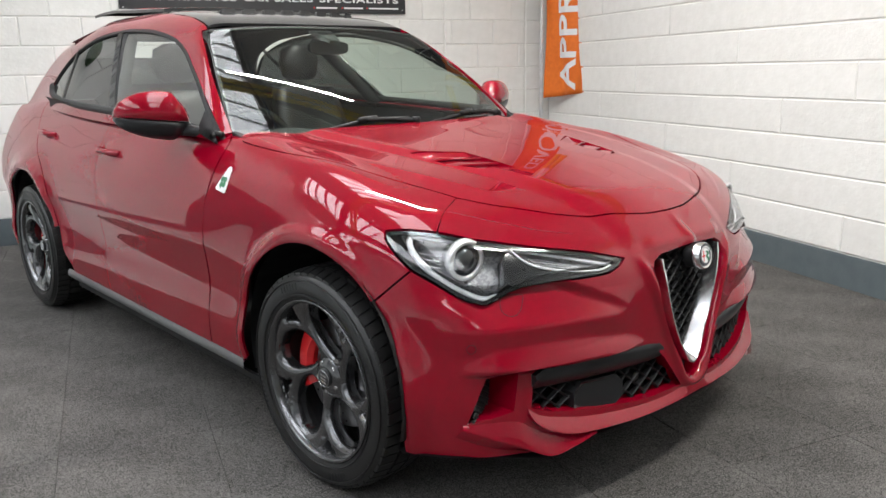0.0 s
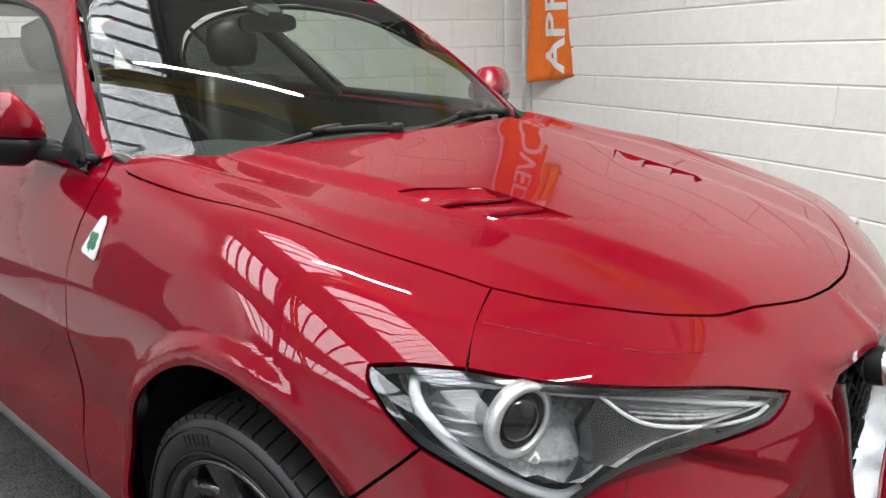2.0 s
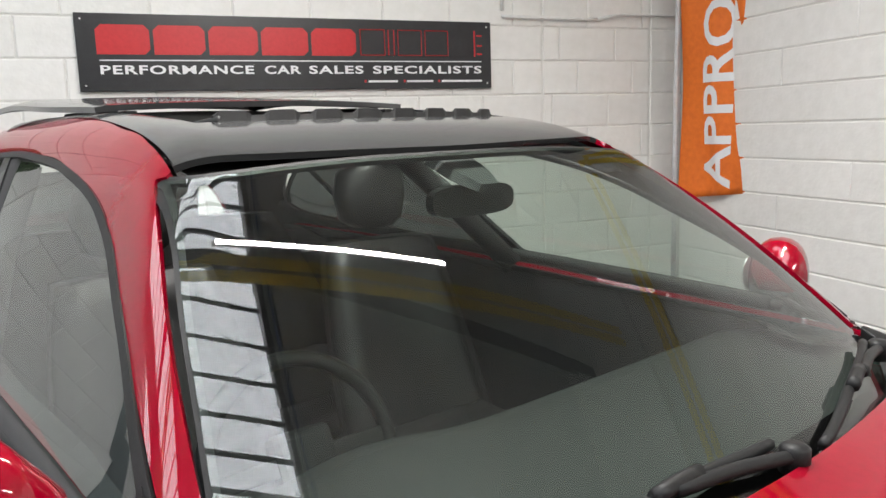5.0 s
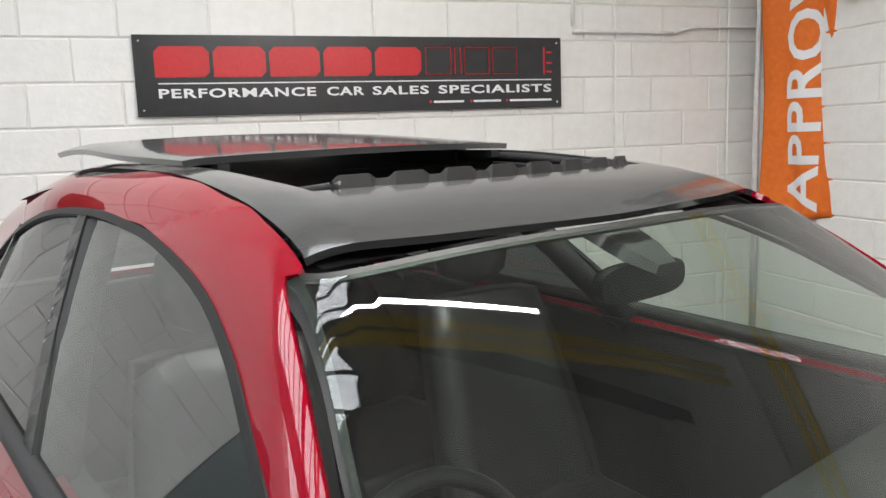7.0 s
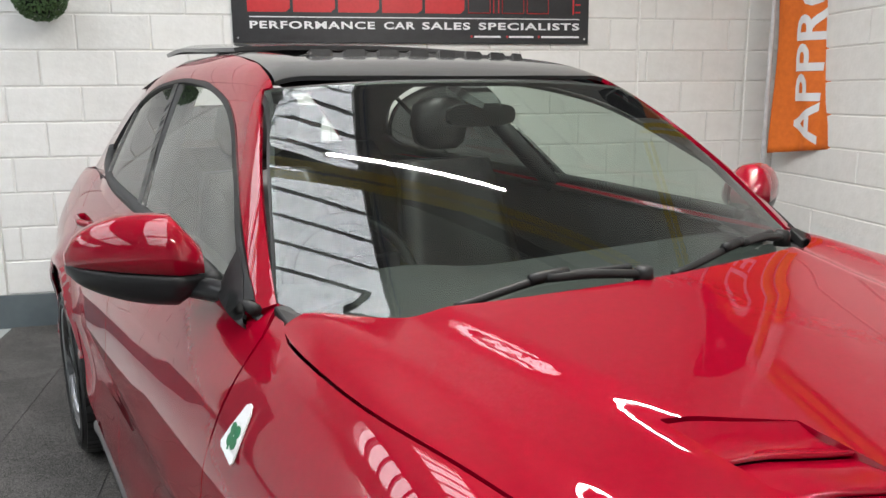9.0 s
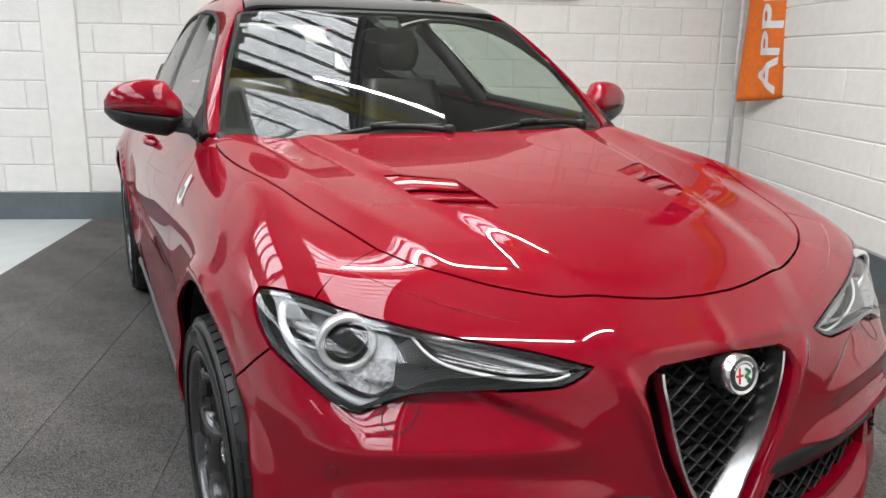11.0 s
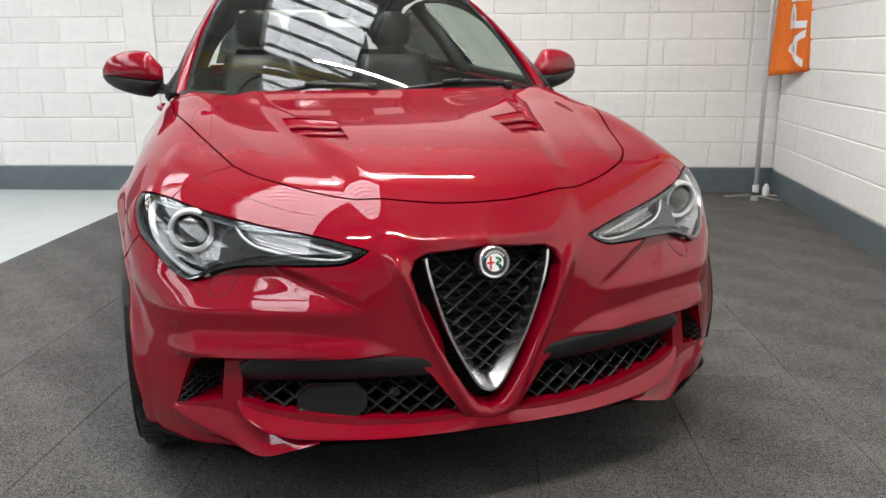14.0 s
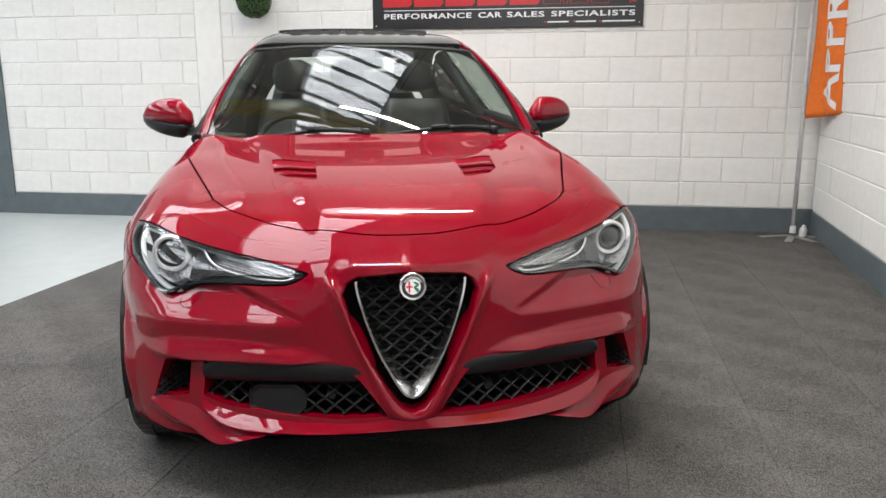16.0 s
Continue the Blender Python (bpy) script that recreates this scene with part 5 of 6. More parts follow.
part("engine_cover", box((-0.55, -0.42, 0.3), (0.55, 0.42, 0.80), 0.03), CAVITY_SHADE, car)
part("bulkhead", box((-0.80, 0.42, 0.25), (0.80, 0.52, 0.955), 0.02), CAVITY_SHADE, car)


# ---------------------------------------------------------------- the car: mirrors, wipers, roof fittings, cabin
def blob(rings, m=None, caps=True):
    """A closed skin over rings of points."""
    bm = bmesh.new()
    m = m or Matrix()
    made = [[bm.verts.new(m @ Vector(p)) for p in r] for r in rings]
    for a, b in zip(made, made[1:]):
        for i in range(len(a)):
            j = (i + 1) % len(a)
            bm.faces.new((a[i], a[j], b[j], b[i]))
    if caps:
        bm.faces.new(made[0])
        bm.faces.new(made[-1])
    return bm


def oval(x, yc, zc, ry, rz, n=24, power=2.4, top=1.0, low=1.0):
    out = []
    for k in range(n):
        a = 2 * math.pi * k / n
        c, d = math.cos(a), math.sin(a)
        out.append((x, yc + ry * math.copysign(abs(c) ** (2 / power), c), zc + rz * (top if d > 0 else low) * math.copysign(abs(d) ** (2 / power), d)))
    return out


for s in (1, -1):
    # upper shell in body colour over a dark lower shell
    xs = np.linspace(0, 1, 15)
    shell, under = [], []
    for f in xs:
        x = 0.806 + 0.232 * f
        grow_ = min(1.0, 0.45 + 2.6 * f) * math.sqrt(max(1e-3, 1 - max(0, (f - 0.30) / 0.71) ** 1.9))
        yc, zc = 0.905 + 0.075 * f, 1.066 + 0.026 * f
        shell.append(oval(x * s, yc, zc, 0.070 * grow_ + 0.006, 0.104 * grow_ + 0.004, top=1.0, low=0.0))
        under.append(oval(x * s, yc + 0.002, zc - 0.002, 0.067 * grow_ + 0.005, 0.060 * grow_ + 0.004, top=0.02, low=1.1))
    mirror = part("door_mirror", blob(shell), PAINT, car, "red door mirror on a black foot", smooth=True)
    part("lower_shell", blob(under), SATIN, mirror, "black lower mirror shell", smooth=True)
    part("mirror_foot", tube(arc([(0.87 * s, 0.915, 1.045), (0.82 * s, 0.89, 1.035), (0.785 * s, 0.85, 1.03), (0.755 * s, 0.82, 1.02)], 0.01), 0.022, 10), SATIN, mirror, "black mirror foot", smooth=True)
    panel("mirror_sail", cabin, seen_side(s), ring_runs([(0.79, 0.70, 0.998), (0.79, 0.84, 1.03), (0.745, 0.845, 1.115), (0.757, 0.785, 1.075)], s), BLACK, mirror, grid=0.03, gap=0, lift=0.006, label="black corner panel")
    part("mirror_glass", prism([(0.082 * math.cos(a), 0.055 * math.sin(a)) for a in np.linspace(0, 2 * math.pi, 28)[:-1]], 0.004, pose(0.92 * s, 1.005, 1.09, 90, 0, 0)), BRIGHT, mirror)

# scuttle below the screen, wipers
bm = bmesh.new()
rows = []
for x in np.linspace(-0.70, 0.70, 41):
    y0 = float(np.interp(abs(x), (0, 0.25, 0.48, 0.62, 0.70, 0.735), (0.475, 0.50, 0.522, 0.56, 0.605, 0.66)))
    y1 = float(screen_y(np.array(x), np.array(1.035)))
    rows.append([bm.verts.new(p) for p in ((x, y0 - 0.01, 0.975), (x, y0 + 0.02, 0.970), (x, max(y1 - 0.03, y0 + 0.03), 0.972), (x, y1 + 0.0, 0.985))])
for a, b in zip(rows, rows[1:]):
    for i in range(3):
        bm.faces.new((a[i], b[i], b[i + 1], a[i + 1]))
part("scuttle", bm, BLACK, car, "black plastic scuttle below the windscreen", smooth=True)
for s in (1, -1):
    bm = bmesh.new()
    tri = [(0.712, 0.600, 1.012), (0.738, 0.61, 1.012), (0.738, 0.675, 1.028), (0.715, 0.672, 1.030), (0.690, 0.615, 1.006)]
    top = [bm.verts.new((x * s, y, z + 0.006)) for x, y, z in tri]
    low = [bm.verts.new((x * s, y, z - 0.02)) for x, y, z in tri]
    bm.faces.new(top)
    for i in range(5):
        bm.faces.new((top[i], top[(i + 1) % 5], low[(i + 1) % 5], low[i]))
    soft(part("scuttle_corner", bm, BLACK, car, "black scuttle end"), 0.004)


def wiper(pivot, tip, bow, blade_from, blade_to, rise):
    """An arm from its pivot to a blade that lies along the foot of the screen."""
    on = lambda pts, off: [Vector(p) + Vector(n) * off for p, n in zip(*on_body(cabin, FRONT, pts))]
    w = part("wiper", tube(on(arc([pivot, tuple((np.array(pivot) + np.array(tip)) / 2 + np.array((0, 0, bow))), tip], 0.02), 0.024), 0.0095, 8), BLACK, car, "black windscreen wiper", smooth=True)
    line = arc([blade_from, tuple((np.array(blade_from) + np.array(blade_to)) / 2 + np.array((0, 0, rise))), blade_to], 0.02)
    part("blade", tube(on(line, 0.014), 0.0085, 8), BLACK, w, smooth=True)
    part("rubber_strip", tube(on(line, 0.005), 0.003, 6), BLACK, w, smooth=True)
    k = len(line) // 2
    part("blade_clip", tube(on(line[k - 2 : k + 3], 0.024), 0.011, 8), BLACK, w, smooth=True)
    part("pivot_cap", lathe([(0.02, -0.02), (0.02, 0.012), (0.014, 0.018)], 20, Matrix.Translation(on([pivot], 0.022)[0])), BLACK, w, smooth=True)


wiper((-0.035, 0.505, 1.022), (-0.25, 0.53, 1.034), 0.004, (-0.44, 0.55, 1.008), (-0.045, 0.51, 1.040), 0.014)
wiper((0.545, 0.60, 1.022), (0.33, 0.54, 1.036), 0.006, (0.05, 0.49, 1.018), (0.53, 0.59, 1.040), 0.010)

# sunroof: deflector comb, side rails, headlining frame
bm = bmesh.new()
xs = np.linspace(-0.36, 0.36, 61)
rows = []
for i, x in enumerate(xs):
    y = 1.365 + 0.33 * x * x
    z = float(roof(np.array(y))) - 0.07 * x * x
    tooth = 0.018 if 1 <= i % 8 < 6 else 0.009
    rows.append([bm.verts.new(p) for p in ((x, y, z - 0.01), (x, y + 0.01, z + tooth), (x, y + 0.016, z + tooth), (x, y + 0.03, z - 0.01))])
for a, b in zip(rows, rows[1:]):
    for i in range(3):
        bm.faces.new((a[i], b[i], b[i + 1], a[i + 1]))
part("wind_deflector", bm, BLACK, car, "black notched sunroof wind deflector")
for s in (1, -1):
    part("sunroof_rail", tube([(0.40 * s, y, float(roof(np.array(y))) - 0.016 - 0.012) for y in np.linspace(1.42, 2.2, 14)], 0.012, 8), BLACK, car, smooth=True)
    part("deflector_arm", tube([(0.35 * s, 1.41, 1.505), (0.375 * s, 1.55, 1.490), (0.385 * s, 1.85, 1.50)], 0.010, 8), BLACK, car, smooth=True)
    part("sunroof_arm", add_box(box((0.36 * s - 0.02, 1.95, 1.50), (0.36 * s + 0.02, 2.25, 1.548), 0.006), (0.36 * s - 0.012, 1.82, 1.522), (0.36 * s + 0.012, 1.95, 1.540)), BLACK, car)
flat_head = bmesh.new()
for lo, hi in (((-0.50, 1.22), (0.50, 1.35)), ((-0.50, 2.22), (0.50, 3.0)), ((-0.50, 1.35), (-0.41, 2.22)), ((0.41, 1.35), (0.50, 2.22))):
    rows = []
    for y in np.linspace(lo[1], hi[1], 8):
        rows.append([flat_head.verts.new((x, y, float(roof(np.array(y))) - 0.07 * x * x - 0.045)) for x in (lo[0], (lo[0] + hi[0]) / 2, hi[0])])
    for a, b in zip(rows, rows[1:]):
        for i in range(2):
            flat_head.faces.new((a[i], b[i], b[i + 1], a[i + 1]))
part("headlining", flat_head, CABIN, car, "dark headlining", smooth=True)

# inner door linings and pillars
for s in (1, -1):
    bm = bmesh.new()
    rows = []
    for y in np.linspace(0.80, 2.75, 24):
        zb = float(np.interp(y, (0.6, 1.0, 1.7, 2.5, 3.3), (1.02, 1.035, 1.08, 1.125, 1.18)))
        rows.append([bm.verts.new((s * x, y, z)) for x, z in ((0.765 - 0.05 * float(ease(np.array(y), 2.4, 3.4)), zb - 0.004), (0.735, zb - 0.03), (0.72, 0.85), (0.70, 0.62), (0.76, 0.40), (0.78, 0.25))])
    for a, b in zip(rows, rows[1:]):
        for i in range(5):
            bm.faces.new((a[i], b[i], b[i + 1], a[i + 1]))
    part("door_lining", bm, CABIN, car, "dark door lining", smooth=True)
    part("pillar_foot", box((0.715 * s if s > 0 else -0.762, 0.70, 0.95), (0.762 if s > 0 else -0.715, 0.82, 1.012), 0.006), CABIN, car)
    part("window_seal", tube(arc([((x - 0.012) * s, y, z + 0.002) for x, y, z in DLO_LOW], 0.03), 0.012, 8), BLACK, car, smooth=True)
    part("belt_strip", tube(arc([((x - 0.020) * s, y, z + 0.002) for x, y, z in DLO_LOW[:7]], 0.03), 0.019, 8), CABIN, car, smooth=True)
    part("belt_pillar", tube([(0.735 * s, 1.70, 1.05), (0.64 * s, 1.88, 1.25), (0.535 * s, 2.03, 1.42)], 0.035, 8), CABIN, car, smooth=True)
# dashboard
rows = []
bm = bmesh.new()
for x in np.linspace(-0.74, 0.74, 31):
    hump = 0.03 * bell(x + 0.36, 0.16)
    rows.append([bm.verts.new(p) for p in ((x, 0.56, 0.985), (x, 0.72, 1.000 + hump * 0.3), (x, 0.92, 0.985 + hump), (x, 1.00, 0.965 + hump), (x, 1.03, 0.93), (x, 1.00, 0.80), (x, 0.96, 0.62), (x, 0.9, 0.4))])
for a, b in zip(rows, rows[1:]):
    for i in range(7):
        bm.faces.new((a[i], b[i], b[i + 1], a[i + 1]))
part("dashboard", bm, CABIN, car, "dark moulded dashboard", smooth=True)
part("centre_console", box((-0.11, 0.95, 0.3), (0.11, 1.9, 0.62), 0.03), CABIN, car)
WHEEL = pose(-0.36, 1.16, 0.93, 65, 0, 0)
steer = part("steering_wheel", tube([WHEEL @ Vector((0.175 * math.cos(a), 0.172 * math.sin(a), 0)) for a in np.linspace(0, 2 * math.pi, 41)[:-1]], 0.0155, 10, True), LEATHER, car, "black leather steering wheel", smooth=True)
part("steering_hub", add_box(add_box(box((-0.06, -0.055, -0.03), (0.06, 0.05, 0.012), 0.015, WHEEL), (-0.165, -0.02, -0.012), (0.165, 0.012, 0.006), 0.004, WHEEL), (-0.02, -0.165, -0.012), (0.02, -0.04, 0.004), 0.004, WHEEL), CABIN, steer)


def seat(name, x, y, wide, z0=0.42):
    base = part(name, blob([[(x + px * wide / 2, y + 0.02 + 0.27 * f, z0 + 0.16 + pz * 0.075 + 0.02 * f) for px, pz in ((-1, -0.8), (-1, 0.6), (-0.8, 1.0), (-0.5, 0.75), (0.5, 0.75), (0.8, 1.0), (1, 0.6), (1, -0.8))] for f in (-0.95, -0.85, -0.3, 0.4, 1.0)]), LEATHER, car, "black leather car seat", smooth=True)
    back = []
    for f in np.linspace(0, 1, 9):
        w = wide / 2 * (1.0 - 0.28 * f * f)
        yc, zc = y + 0.22 + 0.20 * f, z0 + 0.14 + 0.60 * f
        back.append([(x + px * w, yc + py * 0.075, zc) for px, py in ((-1, 0.2), (-1, -0.8), (-0.72, -1.0), (-0.5, -0.4), (0.5, -0.4), (0.72, -1.0), (1, -0.8), (1, 0.2), (0.6, 0.7), (-0.6, 0.7))])
    part("backrest", blob(back), LEATHER, base, smooth=True)
    part("headrest", blob([[(x + px * w, y + 0.43 + py * 0.055, z0 + 0.78 + f * 0.19) for px, py in ((-1, 0), (-0.8, -0.8), (0, -1), (0.8, -0.8), (1, 0), (0.8, 0.8), (0, 1), (-0.8, 0.8))] for f, w in ((0, 0.06), (0.12, 0.105), (0.5, 0.125), (0.85, 0.11), (1, 0.05))]), LEATHER, base, smooth=True)


seat("driver_seat", -0.36, 1.50, 0.50)
seat("passenger_seat", 0.36, 1.50, 0.50)
seat("rear_bench", 0.0, 2.32, 1.25, 0.45)
part("parcel_shelf", box((-0.60, 2.75, 0.97), (0.60, 3.42, 1.0), 0.01), CABIN, car)
# inner mirror on its sensor box
inner_mirror = part("sensor_box", blob([[(px * w, y, z + pz * h) for px, pz in ((-1, -0.6), (-0.7, 0.3), (0.7, 0.3), (1, -0.6), (0.6, -1), (-0.6, -1))] for y, z, w, h in ((1.06, 1.372, 0.03, 0.014), (1.10, 1.392, 0.055, 0.018), (1.17, 1.425, 0.065, 0.018))]), CABIN, car, "dark sensor box behind the windscreen", smooth=False)
part("inner_mirror", blob([[(0.105 * math.copysign(abs(math.cos(a)) ** 0.6, math.cos(a)), 1.10 + d, 1.345 + 0.030 * math.copysign(abs(math.sin(a)) ** 0.6, math.sin(a))) for a in np.linspace(0, 2 * math.pi, 25)[:-1]] for d in (0.0, 0.02)]), BLACK, inner_mirror)
# rear screen and the body behind the glasshouse
back_run = [[(-0.50, 3.07, 1.35), (0, 3.16, 1.36), (0.50, 3.07, 1.35)], [(0.50, 3.07, 1.35), (0.58, 3.33, 1.10)], [(0.58, 3.33, 1.10), (0, 3.46, 1.10), (-0.58, 3.33, 1.10)], [(-0.58, 3.33, 1.10), (-0.50, 3.07, 1.35)]]
TAILVIEW = ((lambda p: p[:, ::2]), (lambda q: (np.c_[q[:, 0], np.full(len(q), 4.2), q[:, 1]], np.tile((0, -1.0, 0), (len(q), 1)), 3.0)))
TAIL = [(0.74, 3.6, 0.30), (0.77, 3.6, 0.75), (0.62, 3.6, 1.09)]
panel("rear_body", body, TAILVIEW, [[(-0.74, 3.6, 0.30), TAIL[0]], TAIL, [TAIL[-1], (-0.62, 3.6, 1.09)], mirrored(TAIL, -1)[::-1]], PAINT, car, grid=0.05, gap=0.002, lift=-0.006, label="red rear panel")
panel("rear_screen", cabin, TAILVIEW, back_run, DARK_GLASS, car, grid=0.05, gap=0.002, label="darkened rear screen")

# ---------------------------------------------------------------- the room
WALL_PAINT = vary(material("white_wall_paint", (0.78, 0.77, 0.74), 0.55), 14, (0.72, 0.71, 0.68), (0.80, 0.79, 0.765), spread=(0.25, 0.6), bump=0.5, bump_scale=45, dist=0.004, each=0.03)
JOINT_PAINT = vary(material("painted_joint", (0.74, 0.73, 0.70), 0.6), 40, (0.66, 0.65, 0.62), (0.78, 0.77, 0.74), bump=0.4, bump_scale=120, dist=0.003)
BAND_PAINT = vary(material("grey_blue_band_paint", (0.10, 0.125, 0.135), 0.4), 10, (0.085, 0.108, 0.118), (0.125, 0.15, 0.16), spread=(0.3, 0.7), bump=0.3, bump_scale=60, dist=0.003)
CARPET = vary(material("dark_grey_carpet", (0.06, 0.058, 0.056), 0.95, Specular_IOR_Level=0.2), 330, (0.018, 0.0172, 0.0165), (0.21, 0.20, 0.19), spread=(0.40, 0.66), detail=3, coarse=90, fine=0.86, bump=0.6, bump_scale=420, dist=0.003, each=0.05)
FLOOR_PAINT = vary(material("pale_grey_floor_paint", (0.42, 0.45, 0.44), 0.35), 6, (0.38, 0.41, 0.40), (0.46, 0.49, 0.48), rough=(0.25, 0.45))
STEELWORK = vary(material("grey_steelwork", (0.16, 0.16, 0.165), 0.6), 20, (0.12, 0.12, 0.125), (0.2, 0.2, 0.205))
DECK = vary(material("pale_roof_deck", (0.6, 0.6, 0.59), 0.7), 8, (0.52, 0.52, 0.51), (0.64, 0.64, 0.63))
YELLOW = vary(material("yellow_pipe_paint", (0.85, 0.6, 0.03), 0.4), 30, (0.80, 0.57, 0.025), (0.88, 0.64, 0.04))


HALL_WALL = vary(material("grey_hall_cladding", (0.5, 0.51, 0.51), 0.6), 5, (0.46, 0.47, 0.47), (0.54, 0.55, 0.55))


def structure(ob, label=""):
    return tagged(ob, label, kind="structure")


# floor, and the carpet laid on it
ground = part("floor", box((-14, -14, -0.2), (3, 3, -0.026)), FLOOR_PAINT)
ground.matrix_world = ROOM
structure(ground, "pale grey painted concrete floor")
mat = part("carpet", box((-5.30, -12.6, -0.0255), (0.6, 0.02, -0.0235)), CARPET)
mat.matrix_world = ROOM
structure(mat, "dark grey needle-felt carpet laid on the floor")

tile_mesh = bpy.data.meshes.new("carpet_tile")
tb = box((0.001, 0.001, -0.0245), (0.499, 0.499, -0.020), 0.0015, None, 1)
tb.to_mesh(tile_mesh)
tb.free()
tile_mesh.materials.append(CARPET)
for ix in range(-11, 1):
    for iy in range(-18, 0):
        tile = new("carpet_tile", tile_mesh)
        tile.parent = mat
        tile.matrix_parent_inverse = mat.matrix_world.inverted()
        tile.matrix_world = ROOM @ Matrix.Translation((ix * 0.5 + 0.2, iy * 0.5, 0.0003 * ((ix * 7 + iy * 3) % 4)))

wall_back = part("wall_back", box((-13.6, 0.010, -0.1), (0.7, 0.3, 5.6)), JOINT_PAINT)
wall_back.matrix_world = ROOM
structure(wall_back, "white painted block wall")
RIGHT = ROOM @ pose(0, 0, 0, 0, 0, -3.9)
wall_right = part("wall_right", box((0.010, -13.6, -0.1), (0.3, 0.35, 5.6)), JOINT_PAINT)
wall_right.matrix_world = RIGHT
structure(wall_right, "white painted block wall")
wall_left = part("wall_left", box((-13.9, -13.6, -0.1), (-13.6, 0.3, 5.6)), HALL_WALL)
wall_left.matrix_world = ROOM
structure(wall_left, "grey clad side wall of the hall")
wall_front = part("wall_front", box((-13.6, -13.9, -0.1), (3.0, -13.6, 5.6)), HALL_WALL)
wall_front.matrix_world = ROOM
structure(wall_front, "grey clad far wall of the hall")
for name, m, lo, hi in (("band_back", ROOM, (-13.5, -0.004, -0.05), (0.6, 0.012, 0.188)), ("band_right", RIGHT, (-0.004, -13.5, -0.05), (0.012, 0.1, 0.172))):
    b = soft(part(name, box(lo, hi), BAND_PAINT), 0.003)
    b.matrix_world = m
    structure(b, "grey blue painted band at the foot of the wall")

# roof with three strips of skylights over the hall
bm = bmesh.new()
edges_x = sorted([-10.6, 5.6] + [x + d * w / 2 for x, w, _ in STRIPS for d in (-1, 1)])
for x0, x1 in zip(edges_x[::2], edges_x[1::2]):
    if x0 > 0:
        # a narrow bright slit runs beside the first strip
        add_box(bm, (x0, -11.5, 4.8), (x0 + 0.09, 4.6, 4.95))
        add_box(bm, (x0 + 0.125, -11.5, 4.8), (x1, 4.6, 4.95))
    else:
        add_box(bm, (x0, -11.5, 4.8), (x1, 4.6, 4.95))
for x, w, _ in STRIPS:
    add_box(bm, (x - w / 2, -11.5, 4.8), (x + w / 2, -9.6, 4.95))
    add_box(bm, (x - w / 2, 2.0, 4.8), (x + w / 2, 4.6, 4.95))
roofing = part("ceiling", bm, DECK)
roofing.matrix_world = ROOF
structure(roofing, "grey metal roof deck with three strips of skylights")


# ---------------------------------------------------------------- wall blocks
def block_mesh(name, w, h, mat, deep=0.012):
    """A painted wall block: a face with worn, rounded edges standing a little proud of its joints."""
    b = 0.006
    vs = [(x, -d, z) for d, k in ((-deep, 0), (0.002, 0), (0.007, b)) for x, z in ((k, k), (w - k, k), (w - k, h - k), (k, h - k))]
    fs = [(8, 9, 10, 11)] + [(4 * r + i, 4 * r + (i + 1) % 4, 4 * r + 4 + (i + 1) % 4, 4 * r + 4 + i) for r in (0, 1) for i in range(4)]
    mesh = bpy.data.meshes.new(name)
    mesh.from_pydata(vs, [], fs)
    mesh.materials.append(mat)
    return mesh


block_cache = {}


def block(parent, m, x, z, w, h, mat=None):
    key = (round(w, 3), round(h, 3))
    if key not in block_cache:
        block_cache[key] = block_mesh("block", w, h, mat or WALL_PAINT)
    ob = new("block", block_cache[key])
    ob.parent = parent
    ob.matrix_parent_inverse = parent.matrix_world.inverted()
    ob.matrix_world = m @ Matrix.Translation((x, 0.0095, z))
    return ob


COURSE, BLOCK, GAP = 0.2135, 0.43, 0.0065


def lay(parent, m, x0, x1, z0, courses, shift, size=BLOCK):
    for k in range(courses):
        start = x0 - shift[k % len(shift)] * size
        x = start
        while x < x1 - 0.02:
            a, b = max(x, x0), min(x + size, x1)
            if b - a > 0.03:
                block(parent, m, a + GAP / 2, z0 + k * COURSE + GAP / 2, b - a - GAP, COURSE - GAP)
            x += size


WALL_Z = 0.190
lay(wall_back, ROOM, -7.64, -5.56, WALL_Z, 10, (0.04, 0.52))
lay(wall_back, ROOM, -5.30, -1.11, WALL_Z, 12, (0.25, 0.74))
lay(wall_back, ROOM, -1.10, -0.27, WALL_Z, 12, (0.72, 0.22, 0.85, 0.4))
lay(wall_back, ROOM, -0.26, 0.0, WALL_Z, 12, (0.0,))
# the right wall: its blocks run away from the corner
SIDE = RIGHT @ pose(0, 0, 0, 0, 0, -90)
lay(wall_right, SIDE, 0.0, 4.7, 0.176, 11, (0.3, 0.75, 0.1, 0.55), 2.15)
pier = soft(part("pier", box((-5.555, -0.006, 0.19), (-5.305, 0.02, 4.7)), WALL_PAINT), 0.004)
pier.matrix_world = ROOM
structure(pier, "smooth white painted pier in the wall")
panel_grey = soft(part("trim_grey", box((-8.6, -0.010, 0.15), (-7.645, 0.012, 2.4)), BAND_PAINT), 0.004)
panel_grey.matrix_world = ROOM
structure(panel_grey, "grey blue painted wall panel")

# ---------------------------------------------------------------- sign
SIGN_FACE = vary(material("black_sign_face", (0.012, 0.012, 0.014), 0.35), 200, (0.010, 0.010, 0.012), (0.022, 0.022, 0.025))
SIGN_RED = vary(material("sign_red", (0.50, 0.010, 0.016), 0.4), 50, (0.46, 0.008, 0.013), (0.54, 0.013, 0.02))
SIGN_WHITE = material("sign_white", (0.75, 0.75, 0.76), 0.4)
sign = thing("sign_board", "black sign board with red and white lettering screwed to the wall", "sign", m=ROOM @ pose(-3.838, -0.02, 1.728))
SW, SH = 2.352, 0.398
soft(part("board", box((0, -0.004, 0), (SW, 0.016, SH)), SIGN_FACE, sign), 0.002)


